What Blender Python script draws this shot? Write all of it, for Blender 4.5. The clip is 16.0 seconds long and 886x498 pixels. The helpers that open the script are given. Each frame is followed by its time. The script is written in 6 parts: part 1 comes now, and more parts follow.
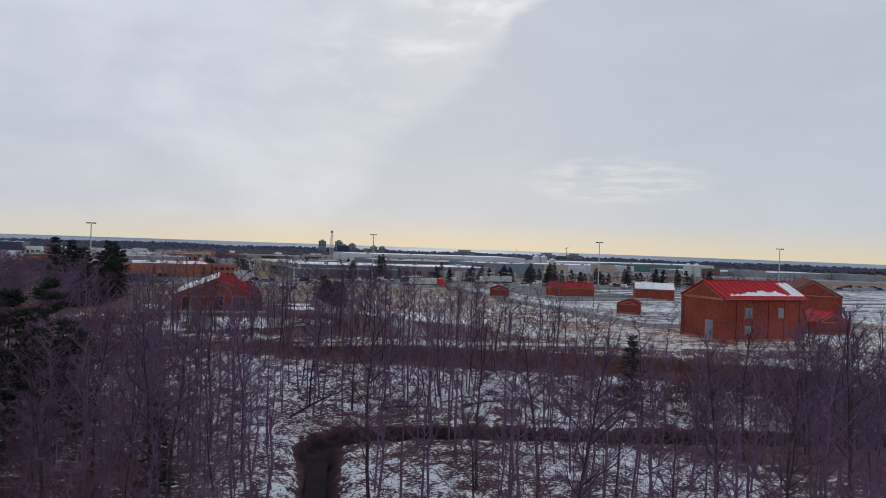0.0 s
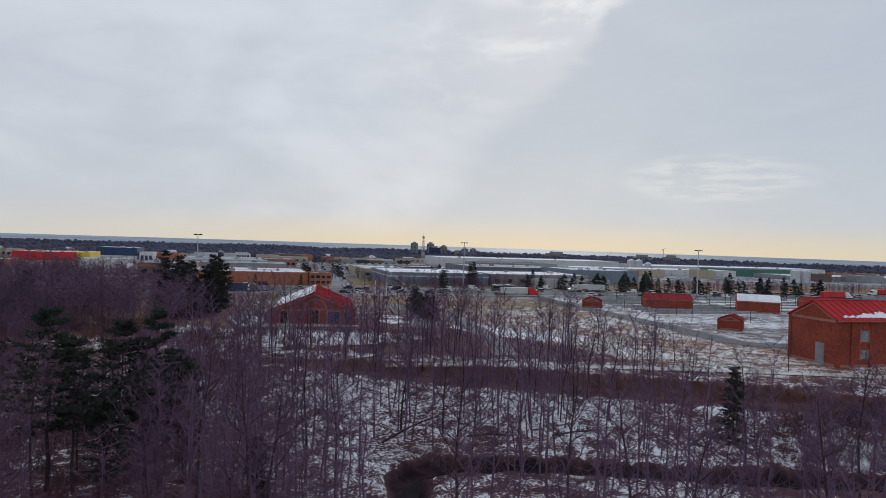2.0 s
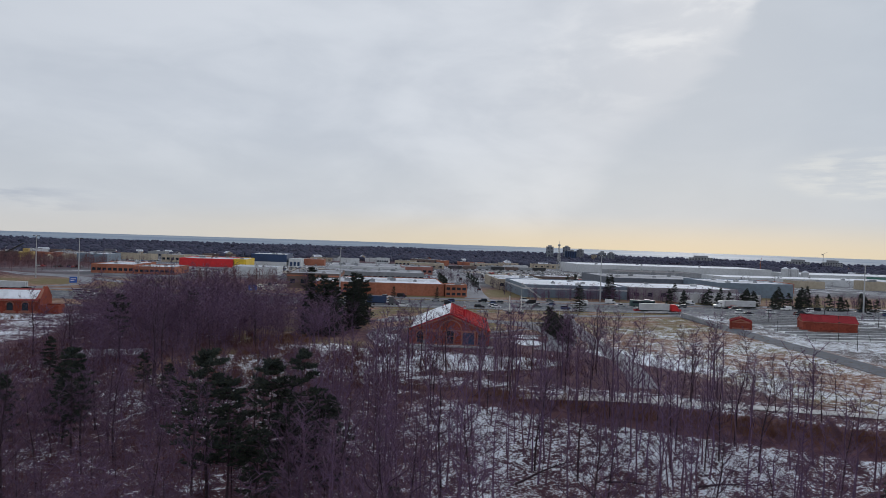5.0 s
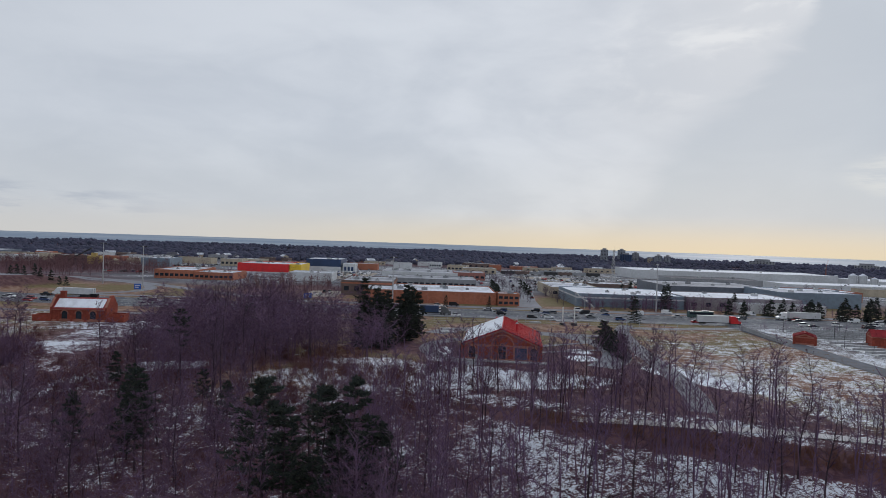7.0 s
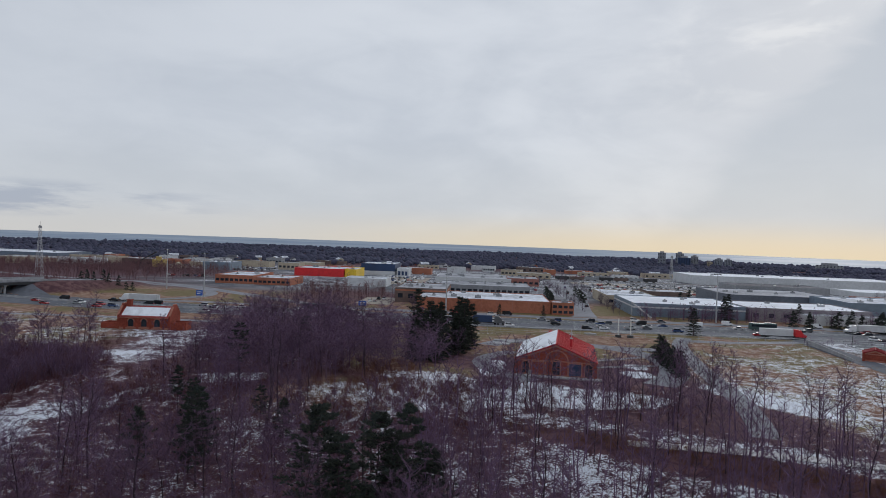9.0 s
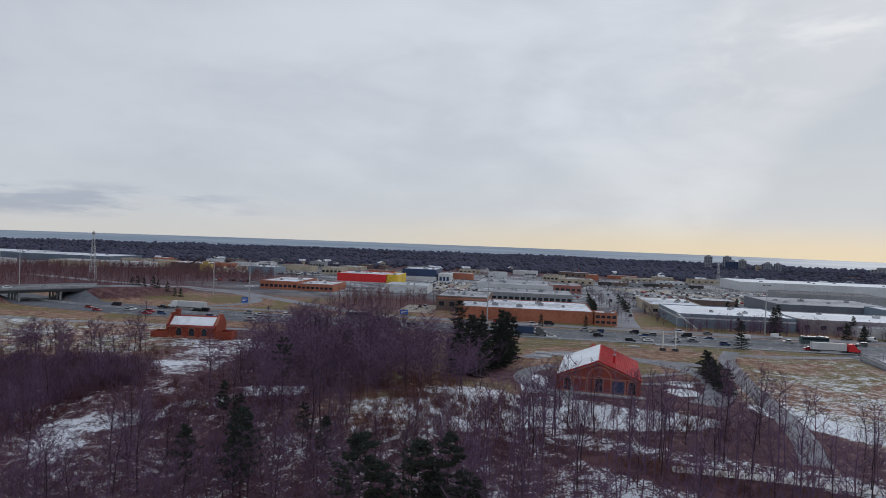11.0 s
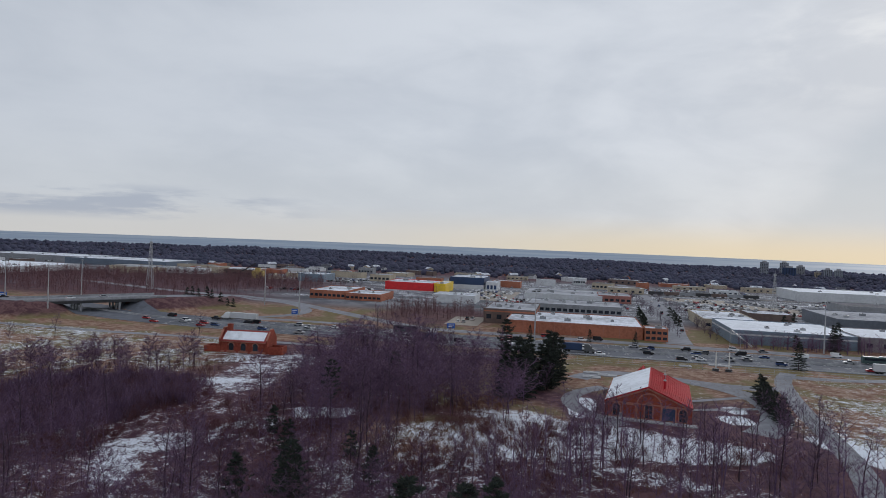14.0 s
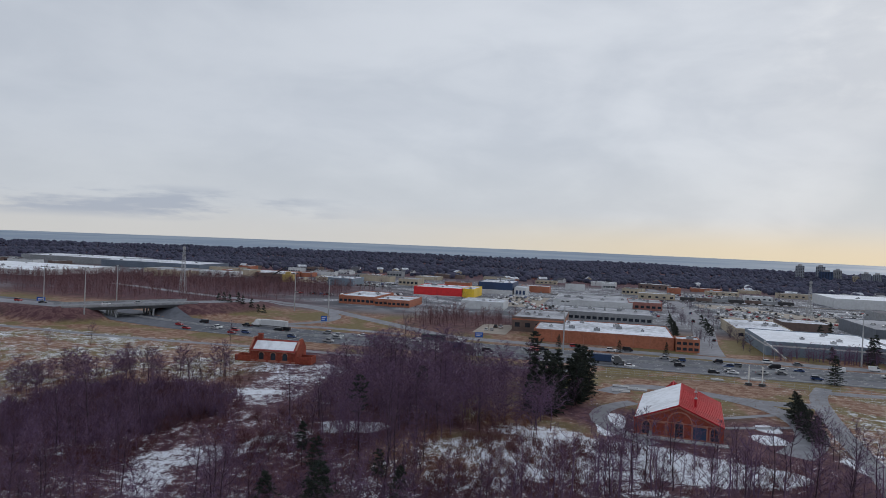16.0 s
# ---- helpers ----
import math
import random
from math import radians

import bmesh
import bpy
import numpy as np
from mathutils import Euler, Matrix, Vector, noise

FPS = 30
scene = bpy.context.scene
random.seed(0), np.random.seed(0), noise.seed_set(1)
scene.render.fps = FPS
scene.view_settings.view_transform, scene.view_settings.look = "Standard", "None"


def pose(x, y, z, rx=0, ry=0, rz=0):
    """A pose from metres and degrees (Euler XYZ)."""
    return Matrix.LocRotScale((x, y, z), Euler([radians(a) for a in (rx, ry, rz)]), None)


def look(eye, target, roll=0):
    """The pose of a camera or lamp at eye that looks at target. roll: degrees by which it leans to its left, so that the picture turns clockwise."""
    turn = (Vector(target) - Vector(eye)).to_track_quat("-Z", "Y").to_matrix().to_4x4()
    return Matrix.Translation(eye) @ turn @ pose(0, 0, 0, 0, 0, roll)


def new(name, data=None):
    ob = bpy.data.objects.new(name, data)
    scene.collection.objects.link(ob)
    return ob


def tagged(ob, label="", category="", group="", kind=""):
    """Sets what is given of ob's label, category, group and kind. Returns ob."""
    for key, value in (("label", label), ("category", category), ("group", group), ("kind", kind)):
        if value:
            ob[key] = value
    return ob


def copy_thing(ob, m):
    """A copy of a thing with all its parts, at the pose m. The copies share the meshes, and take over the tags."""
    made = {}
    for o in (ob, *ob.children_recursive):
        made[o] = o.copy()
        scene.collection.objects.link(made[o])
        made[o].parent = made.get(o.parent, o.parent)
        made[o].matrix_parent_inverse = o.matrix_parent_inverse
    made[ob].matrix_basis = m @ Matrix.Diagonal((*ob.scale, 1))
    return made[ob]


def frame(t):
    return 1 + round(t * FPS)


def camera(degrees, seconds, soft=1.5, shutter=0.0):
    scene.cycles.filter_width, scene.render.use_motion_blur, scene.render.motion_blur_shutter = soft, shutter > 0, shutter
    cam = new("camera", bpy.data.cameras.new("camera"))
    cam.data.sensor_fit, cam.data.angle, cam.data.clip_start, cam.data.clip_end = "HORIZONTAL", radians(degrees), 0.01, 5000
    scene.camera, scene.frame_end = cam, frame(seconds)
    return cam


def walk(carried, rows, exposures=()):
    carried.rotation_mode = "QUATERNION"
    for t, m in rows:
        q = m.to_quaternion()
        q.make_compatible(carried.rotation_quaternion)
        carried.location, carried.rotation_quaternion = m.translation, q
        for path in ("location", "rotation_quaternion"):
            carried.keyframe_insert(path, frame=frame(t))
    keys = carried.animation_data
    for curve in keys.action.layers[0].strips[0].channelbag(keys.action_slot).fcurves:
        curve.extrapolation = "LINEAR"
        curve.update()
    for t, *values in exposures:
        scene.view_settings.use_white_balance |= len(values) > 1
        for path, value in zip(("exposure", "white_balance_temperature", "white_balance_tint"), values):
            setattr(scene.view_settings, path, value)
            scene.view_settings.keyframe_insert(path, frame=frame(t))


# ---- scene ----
# ---- camera: a slow climb while it turns to its left ----
cam = camera(64.8, 16.0, soft=0.88)
ROWS = [
    (0.0, -0.51, -1.52, 27.06, -36.93, -0.43, 2.03),
    (1.0, -0.33, -1.28, 29.15, -33.27, -0.56, 1.88),
    (2.0, -0.19, -1.06, 31.20, -29.47, -0.64, 1.87),
    (3.0, -0.09, -0.88, 33.20, -25.69, -0.75, 1.91),
    (4.0, -0.03, -0.73, 35.17, -21.90, -0.86, 1.92),
    (4.5, -0.01, -0.66, 36.15, -20.00, -0.88, 1.91),
    (7.0, -0.00, -0.41, 40.94, -14.10, -0.92, 1.96),
    (8.0, -0.03, -0.34, 42.84, -11.94, -0.95, 2.00),
    (9.0, -0.06, -0.29, 44.74, -9.70, -0.98, 2.05),
    (11.5, -0.13, -0.18, 49.53, -5.55, -0.96, 2.15),
    (12.5, -0.14, -0.15, 51.47, -4.12, -0.95, 2.17),
    (13.5, -0.13, -0.11, 53.45, -2.94, -0.93, 2.23),
    (14.5, -0.10, -0.07, 55.46, -1.78, -0.92, 2.27),
    (15.0, -0.08, -0.05, 56.48, -1.16, -0.94, 2.33),
    (16.0, 0.00, 0.00, 58.56, 0.00, -0.95, 2.37),
]
walk(cam, [(t, pose(x, y, z, 90 + p, 0, w) @ pose(0, 0, 0, 0, 0, r)) for t, x, y, z, w, p, r in ROWS])


# ---- small node helpers ----
def node(nt, kind, at=None, **vals):
    nd = nt.nodes.new(kind)
    for k, val in vals.items():
        nd.inputs[k.replace("_", " ")].default_value = val
    return nd


def mixer(nt, fac, a, b, mode="MIX"):
    m = nt.nodes.new("ShaderNodeMix")
    m.data_type, m.blend_type = "RGBA", mode
    for i, s in ((0, fac), (6, a), (7, b)):
        if hasattr(s, "links"):
            nt.links.new(s, m.inputs[i])
        elif i == 0:
            m.inputs[0].default_value = s
        else:
            m.inputs[i].default_value = (*s, 1)
    return m.outputs[2]


def calc(nt, op, a, b=0.0, c=None, clamp=False):
    m = nt.nodes.new("ShaderNodeMath")
    m.operation, m.use_clamp = op, clamp
    for i, s in enumerate((a, b, c)):
        if s is None:
            continue
        if hasattr(s, "links"):
            nt.links.new(s, m.inputs[i])
        else:
            m.inputs[i].default_value = s
    return m.outputs[0]


def ramp(nt, fac, lo, hi):
    m = nt.nodes.new("ShaderNodeMapRange")
    m.interpolation_type = "SMOOTHSTEP"
    m.inputs[1].default_value, m.inputs[2].default_value = lo, hi
    nt.links.new(fac, m.inputs[0])
    return m.outputs[0]


# ---- world: layered winter cloud over a clear yellow strip at the horizon ----
SUN_AZ, SUN_EL = radians(38), radians(19)
world = bpy.data.worlds.new("winter_sky")
scene.world = world
world.use_nodes = True
nt = world.node_tree
nt.nodes.clear()
sky = nt.nodes.new("ShaderNodeTexSky")
sky.sky_type, sky.sun_disc = "NISHITA", False
sky.sun_elevation, sky.sun_rotation = SUN_EL, SUN_AZ
coord = nt.nodes.new("ShaderNodeTexCoord")
sep = nt.nodes.new("ShaderNodeSeparateXYZ")
nt.links.new(coord.outputs["Generated"], sep.inputs[0])
stretch = nt.nodes.new("ShaderNodeMapping")
stretch.inputs["Scale"].default_value = (1.0, 1.0, 2.6)
nt.links.new(coord.outputs["Generated"], stretch.inputs[0])


def cloud_noise(scale, detail, rough, distort):
    nd = node(nt, "ShaderNodeTexNoise", Scale=scale, Detail=detail, Roughness=rough, Distortion=distort)
    nt.links.new(stretch.outputs[0], nd.inputs["Vector"])
    return nd.outputs[0]


elev = sep.outputs[2]
soft = cloud_noise(2.3, 5.0, 0.5, 0.6)
fine = cloud_noise(7.0, 7.0, 0.55, 0.4)
thick = calc(nt, "ADD", calc(nt, "MULTIPLY", soft, 0.7), calc(nt, "MULTIPLY", fine, 0.3))
# the deck is thinner towards the left half of the view and thicker to the right of a slanting seam
seam = calc(nt, "ADD", sep.outputs[0], calc(nt, "MULTIPLY", elev, -0.63))
seam = calc(nt, "ADD", seam, calc(nt, "MULTIPLY", calc(nt, "SUBTRACT", fine, 0.5), 0.16))
deck = mixer(nt, ramp(nt, thick, 0.36, 0.64), (0.535, 0.582, 0.66), (0.665, 0.708, 0.778))
deck = mixer(nt, calc(nt, "MULTIPLY", calc(nt, "SUBTRACT", 1.0, ramp(nt, sep.outputs[0], -0.45, 0.12)), 0.4), deck, (0.48, 0.525, 0.60))
deck = mixer(nt, calc(nt, "MULTIPLY", ramp(nt, seam, 0.42, 0.475), 0.62), deck, (0.455, 0.52, 0.605))
lit = calc(nt, "MULTIPLY", calc(nt, "MULTIPLY", ramp(nt, seam, 0.20, 0.42), calc(nt, "SUBTRACT", 1.0, ramp(nt, seam, 0.43, 0.47))), ramp(nt, elev, 0.10, 0.36))
deck = mixer(nt, calc(nt, "MULTIPLY", lit, calc(nt, "ADD", 0.25, calc(nt, "MULTIPLY", ramp(nt, fine, 0.42, 0.6), 0.55))), deck, (0.84, 0.86, 0.885))
# a torn bright patch low in the darker deck
flat_map = nt.nodes.new("ShaderNodeMapping")
flat_map.inputs["Scale"].default_value = (1.0, 1.0, 7.0)
nt.links.new(coord.outputs["Generated"], flat_map.inputs[0])
torn = node(nt, "ShaderNodeTexNoise", Scale=16.0, Detail=6.0, Roughness=0.6)
nt.links.new(flat_map.outputs[0], torn.inputs["Vector"])
px_ = calc(nt, "DIVIDE", calc(nt, "SUBTRACT", sep.outputs[0], 0.765), 0.085)
pz_ = calc(nt, "DIVIDE", calc(nt, "SUBTRACT", elev, 0.095), 0.036)
near_patch = calc(nt, "SUBTRACT", 1.0, ramp(nt, calc(nt, "ADD", calc(nt, "MULTIPLY", px_, px_), calc(nt, "MULTIPLY", pz_, pz_)), 0.3, 1.1))
deck = mixer(nt, calc(nt, "MULTIPLY", calc(nt, "MULTIPLY", near_patch, ramp(nt, torn.outputs[0], 0.36, 0.66)), 0.55), deck, (0.74, 0.76, 0.76))
low = calc(nt, "SUBTRACT", 1.0, ramp(nt, elev, -0.01, 0.047))
right = ramp(nt, sep.outputs[0], -0.25, 0.45)
glow = mixer(nt, right, (0.62, 0.61, 0.60), (0.76, 0.64, 0.43))
deck = mixer(nt, calc(nt, "MULTIPLY", low, 0.82), deck, glow)
veil = calc(nt, "SUBTRACT", 1.0, ramp(nt, elev, 0.03, 0.16))
deck = mixer(nt, calc(nt, "MULTIPLY", veil, 0.14), deck, (0.70, 0.70, 0.64))
# low dark cloud bank over the lake, on the left
bank_n = node(nt, "ShaderNodeTexNoise", Scale=4.5, Detail=7.0, Roughness=0.6)
nt.links.new(flat_map.outputs[0], bank_n.inputs["Vector"])
bank = calc(nt, "MULTIPLY", ramp(nt, bank_n.outputs[0], 0.42, 0.56), calc(nt, "SUBTRACT", 1.0, ramp(nt, sep.outputs[0], -0.32, -0.06)))
bank = calc(nt, "MULTIPLY", bank, calc(nt, "MULTIPLY", ramp(nt, elev, 0.004, 0.020), calc(nt, "SUBTRACT", 1.0, ramp(nt, elev, 0.040, 0.060))))
deck = mixer(nt, calc(nt, "MULTIPLY", bank, 0.75), deck, (0.36, 0.41, 0.51))
bg_cloud = nt.nodes.new("ShaderNodeBackground")
nt.links.new(deck, bg_cloud.inputs[0])
bg_cloud.inputs[1].default_value = 1.0
bg_sky = nt.nodes.new("ShaderNodeBackground")
nt.links.new(sky.outputs[0], bg_sky.inputs[0])
bg_sky.inputs[1].default_value = 0.05
mix_bg = nt.nodes.new("ShaderNodeMixShader")
mix_bg.inputs[0].default_value = 0.94
nt.links.new(bg_sky.outputs[0], mix_bg.inputs[1])
nt.links.new(bg_cloud.outputs[0], mix_bg.inputs[2])
out = nt.nodes.new("ShaderNodeOutputWorld")
nt.links.new(mix_bg.outputs[0], out.inputs[0])

sun = new("sun", bpy.data.lights.new("sun", "SUN"))
sun.data.energy, sun.data.angle, sun.data.color = 0.6, radians(14), (1.0, 0.975, 0.955)
sun.matrix_world = look((0, 0, 300), (-300 * math.sin(SUN_AZ), -300 * math.cos(SUN_AZ), 300 - 300 * math.tan(SUN_EL)))


# ---- materials ----
MATS = {}


def mat(name, col, rough=0.85, var=0.25, scale=1.5, bump=0.15, metal=0.0, rnd=0.0, streak=None, other=None, spec=None):
    """A surface with two scales of wear; rnd: how far single objects differ in brightness."""
    if name in MATS:
        return MATS[name]
    m = bpy.data.materials.new(name)
    m.use_nodes = True
    t = m.node_tree
    b = t.nodes["Principled BSDF"]
    tc = t.nodes.new("ShaderNodeTexCoord")
    vec = tc.outputs["Object"]
    if streak:
        mp = t.nodes.new("ShaderNodeMapping")
        mp.inputs["Scale"].default_value = streak
        t.links.new(vec, mp.inputs[0])
        vec = mp.outputs[0]
    n1 = node(t, "ShaderNodeTexNoise", Scale=scale, Detail=5.0, Roughness=0.6)
    n2 = node(t, "ShaderNodeTexNoise", Scale=scale * 0.12, Detail=3.0)
    t.links.new(vec, n1.inputs["Vector"])
    t.links.new(vec, n2.inputs["Vector"])
    k = calc(t, "ADD", calc(t, "MULTIPLY", n1.outputs[0], 0.55), calc(t, "MULTIPLY", n2.outputs[0], 0.45))
    c = mixer(t, ramp(t, k, 0.38, 0.62), [x * (1 - var) for x in col], [min(1, x * (1 + var)) for x in col])
    if rnd:
        oi = t.nodes.new("ShaderNodeObjectInfo")
        geo = t.nodes.new("ShaderNodeNewGeometry")
        r = calc(t, "MODULO", calc(t, "ADD", oi.outputs["Random"], geo.outputs["Random Per Island"]), 1.0)
        c = mixer(t, r, c, other or [x * (1 + rnd) for x in col])
    t.links.new(c, b.inputs["Base Color"])
    b.inputs["Roughness"].default_value = rough
    b.inputs["Metallic"].default_value = metal
    b.inputs["Specular IOR Level"].default_value = spec if spec is not None else 0.15 if rough > 0.6 else 0.4
    if bump:
        bp = node(t, "ShaderNodeBump", Strength=bump, Distance=0.03)
        t.links.new(n1.outputs[0], bp.inputs["Height"])
        t.links.new(bp.outputs[0], b.inputs["Normal"])
    MATS[name] = m
    return m


BARK = mat("bark", (0.050, 0.034, 0.043), 0.95, 0.35, 3.0, 0.3, rnd=0.35)
TWIG = mat("twig", (0.145, 0.094, 0.172), 0.95, 0.3, 0.4, 0, rnd=0.45, other=(0.150, 0.086, 0.122))
BRANCH = mat("branch", (0.062, 0.041, 0.062), 0.95, 0.3, 0.8, 0.1, rnd=0.4)
REDTWIG = mat("red_twig", (0.105, 0.044, 0.058), 0.95, 0.3, 0.3, 0, rnd=0.5, other=(0.125, 0.060, 0.060))
RUST = mat("dead_bracken", (0.13, 0.052, 0.045), 0.95, 0.3, 0.3, 0, rnd=0.5, other=(0.19, 0.10, 0.06))
STRAW = mat("dry_grass", (0.25, 0.155, 0.085), 0.95, 0.3, 0.4, 0, rnd=0.4, other=(0.16, 0.08, 0.055))
NEEDLE = mat("needle", (0.027, 0.036, 0.037), 0.9, 0.45, 0.8, 0, rnd=0.4, other=(0.050, 0.056, 0.042))
# distance haze is painted into this base colour as extra blue
HAZED_WOOD = mat("far_wood", (0.058, 0.064, 0.100), 0.95, 0.3, 0.02, 0, rnd=0.4, other=(0.078, 0.076, 0.118))
BRICK = mat("red_brick", (0.265, 0.062, 0.042), 0.9, 0.22, 1.4, 0.2)
BRICK_TAN = mat("orange_brick", (0.36, 0.14, 0.09), 0.9, 0.18, 0.8, 0.2)
STONE = mat("cut_stone", (0.36, 0.16, 0.12), 0.9, 0.15, 2.0, 0.2)
REDROOF = mat("red_metal_roof", (0.40, 0.022, 0.03), 0.7, 0.15, 0.6, 0.05)
SNOW = mat("snow", (0.72, 0.75, 0.81), 0.8, 0.12, 0.5, 0.3)
SNOWROOF = mat("snowy_flat_roof", (0.55, 0.575, 0.635), 0.85, 0.36, 0.3, 0.2)
GREYROOF = mat("gravel_flat_roof", (0.33, 0.34, 0.375), 0.9, 0.3, 0.25, 0.2)
DARKROOF = mat("dark_flat_roof", (0.10, 0.10, 0.12), 0.85, 0.3, 0.25, 0.2)
ASPHALT = mat("asphalt", (0.115, 0.122, 0.145), 0.85, 0.16, 0.3, 0.1)
ASPHALT_OLD = mat("worn_asphalt", (0.222, 0.226, 0.252), 0.9, 0.16, 0.3, 0.1)
CONCRETE = mat("concrete", (0.33, 0.335, 0.35), 0.9, 0.2, 0.6, 0.15)
PAINT = mat("road_paint", (0.7, 0.7, 0.68), 0.7, 0.2, 1.0, 0)
WHITEWALL = mat("white_cladding", (0.55, 0.56, 0.58), 0.7, 0.1, 0.4, 0.05)
TANWALL = mat("tan_cladding", (0.42, 0.36, 0.28), 0.8, 0.12, 0.4, 0.05)
GREYWALL = mat("grey_cladding", (0.26, 0.27, 0.29), 0.7, 0.15, 0.4, 0.05)
BROWNWALL = mat("brown_cladding", (0.15, 0.11, 0.10), 0.8, 0.15, 0.4, 0.05)
BLUEWALL = mat("navy_cladding", (0.025, 0.05, 0.12), 0.6, 0.12, 0.4, 0.05)
TEALWALL = mat("pale_blue_cladding", (0.17, 0.22, 0.28), 0.6, 0.12, 0.4, 0.05)
REDWALL = mat("red_cladding", (0.62, 0.025, 0.03), 0.6, 0.1, 0.4, 0.05)
YELLOWWALL = mat("yellow_cladding", (0.75, 0.50, 0.04), 0.6, 0.1, 0.4, 0.05)
GLASS = mat("dark_window", (0.025, 0.032, 0.045), 0.12, 0.3, 0.5, 0)
STEEL = mat("galvanised_steel", (0.42, 0.43, 0.45), 0.45, 0.12, 2.0, 0.05, metal=0.6)
DARKSTEEL = mat("dark_steel", (0.05, 0.05, 0.055), 0.6, 0.2, 2.0, 0.05, metal=0.4)
RUBBER = mat("tyre_rubber", (0.02, 0.02, 0.02), 0.85, 0.2, 3.0, 0)
WATERMAT = mat("creek_water", (0.016, 0.012, 0.017), 0.7, 0.3, 0.4, 0.25, spec=0.02)
TRACK = mat("rail_ballast", (0.19, 0.17, 0.16), 0.95, 0.25, 0.5, 0.2)


def lake_material():
    m = bpy.data.materials.new("lake_water")
    m.use_nodes = True
    t = m.node_tree
    b = t.nodes["Principled BSDF"]
    tc = t.nodes.new("ShaderNodeTexCoord")
    n1 = node(t, "ShaderNodeTexNoise", Scale=0.0016, Detail=4.0)
    t.links.new(tc.outputs["Object"], n1.inputs["Vector"])
    t.links.new(mixer(t, ramp(t, n1.outputs[0], 0.35, 0.65), (0.19, 0.25, 0.335), (0.275, 0.33, 0.40)), b.inputs["Base Color"])
    b.inputs["Roughness"].default_value = 0.6
    b.inputs["Specular IOR Level"].default_value = 0.12
    n2 = node(t, "ShaderNodeTexNoise", Scale=0.08, Detail=5.0)
    t.links.new(tc.outputs["Object"], n2.inputs["Vector"])
    bp = node(t, "ShaderNodeBump", Strength=0.6, Distance=1.0)
    t.links.new(n2.outputs[0], bp.inputs["Height"])
    t.links.new(bp.outputs[0], b.inputs["Normal"])
    return m


def ground_material():
    """Leaf litter, dry grass and gravel under broken snow; the attributes say which cover lies where."""
    m = bpy.data.materials.new("winter_ground")
    m.use_nodes = True
    t = m.node_tree
    b = t.nodes["Principled BSDF"]
    tc = t.nodes.new("ShaderNodeTexCoord")

    def noise_at(scale, detail, rough=0.55, dist=0.0):
        nd = node(t, "ShaderNodeTexNoise", Scale=scale, Detail=detail, Roughness=rough, Distortion=dist)
        t.links.new(tc.outputs["Object"], nd.inputs["Vector"])
        return nd.outputs[0]

    def attr(name):
        a = t.nodes.new("ShaderNodeAttribute")
        a.attribute_name = name
        return a.outputs["Fac"]

    big, mid, small = noise_at(0.045, 4), noise_at(0.30, 6, 0.7, 0.6), noise_at(2.1, 5, 0.75)
    litter = mixer(t, ramp(t, mid, 0.42, 0.58), (0.066, 0.032, 0.046), (0.125, 0.062, 0.072))
    straw = mixer(t, ramp(t, mid, 0.41, 0.59), (0.175, 0.088, 0.062), (0.30, 0.205, 0.155))
    straw = mixer(t, calc(t, "MULTIPLY", ramp(t, big, 0.47, 0.56), 0.8), straw, (0.145, 0.125, 0.055))
    town = mixer(t, ramp(t, big, 0.4, 0.6), (0.105, 0.11, 0.128), (0.21, 0.21, 0.23))
    c = mixer(t, attr("grass"), litter, straw)
    c = mixer(t, attr("town"), c, town)
    c = mixer(t, attr("mud"), c, mixer(t, ramp(t, mid, 0.42, 0.58), (0.014, 0.009, 0.014), (0.032, 0.018, 0.024)))
    level = calc(t, "ADD", calc(t, "MULTIPLY", mid, 0.35), calc(t, "ADD", calc(t, "MULTIPLY", small, 0.45), calc(t, "MULTIPLY", big, 0.20)))
    gap = calc(t, "ADD", level, calc(t, "SUBTRACT", attr("snow"), 1.0))
    mask = ramp(t, gap, -0.012, 0.026)
    c = mixer(t, mask, c, mixer(t, small, (0.56, 0.60, 0.68), (0.76, 0.79, 0.85)))
    t.links.new(c, b.inputs["Base Color"])
    b.inputs["Roughness"].default_value = 0.9
    b.inputs["Specular IOR Level"].default_value = 0.1
    bp = node(t, "ShaderNodeBump", Strength=0.5, Distance=0.25)
    t.links.new(mid, bp.inputs["Height"])
    t.links.new(bp.outputs[0], b.inputs["Normal"])
    return m


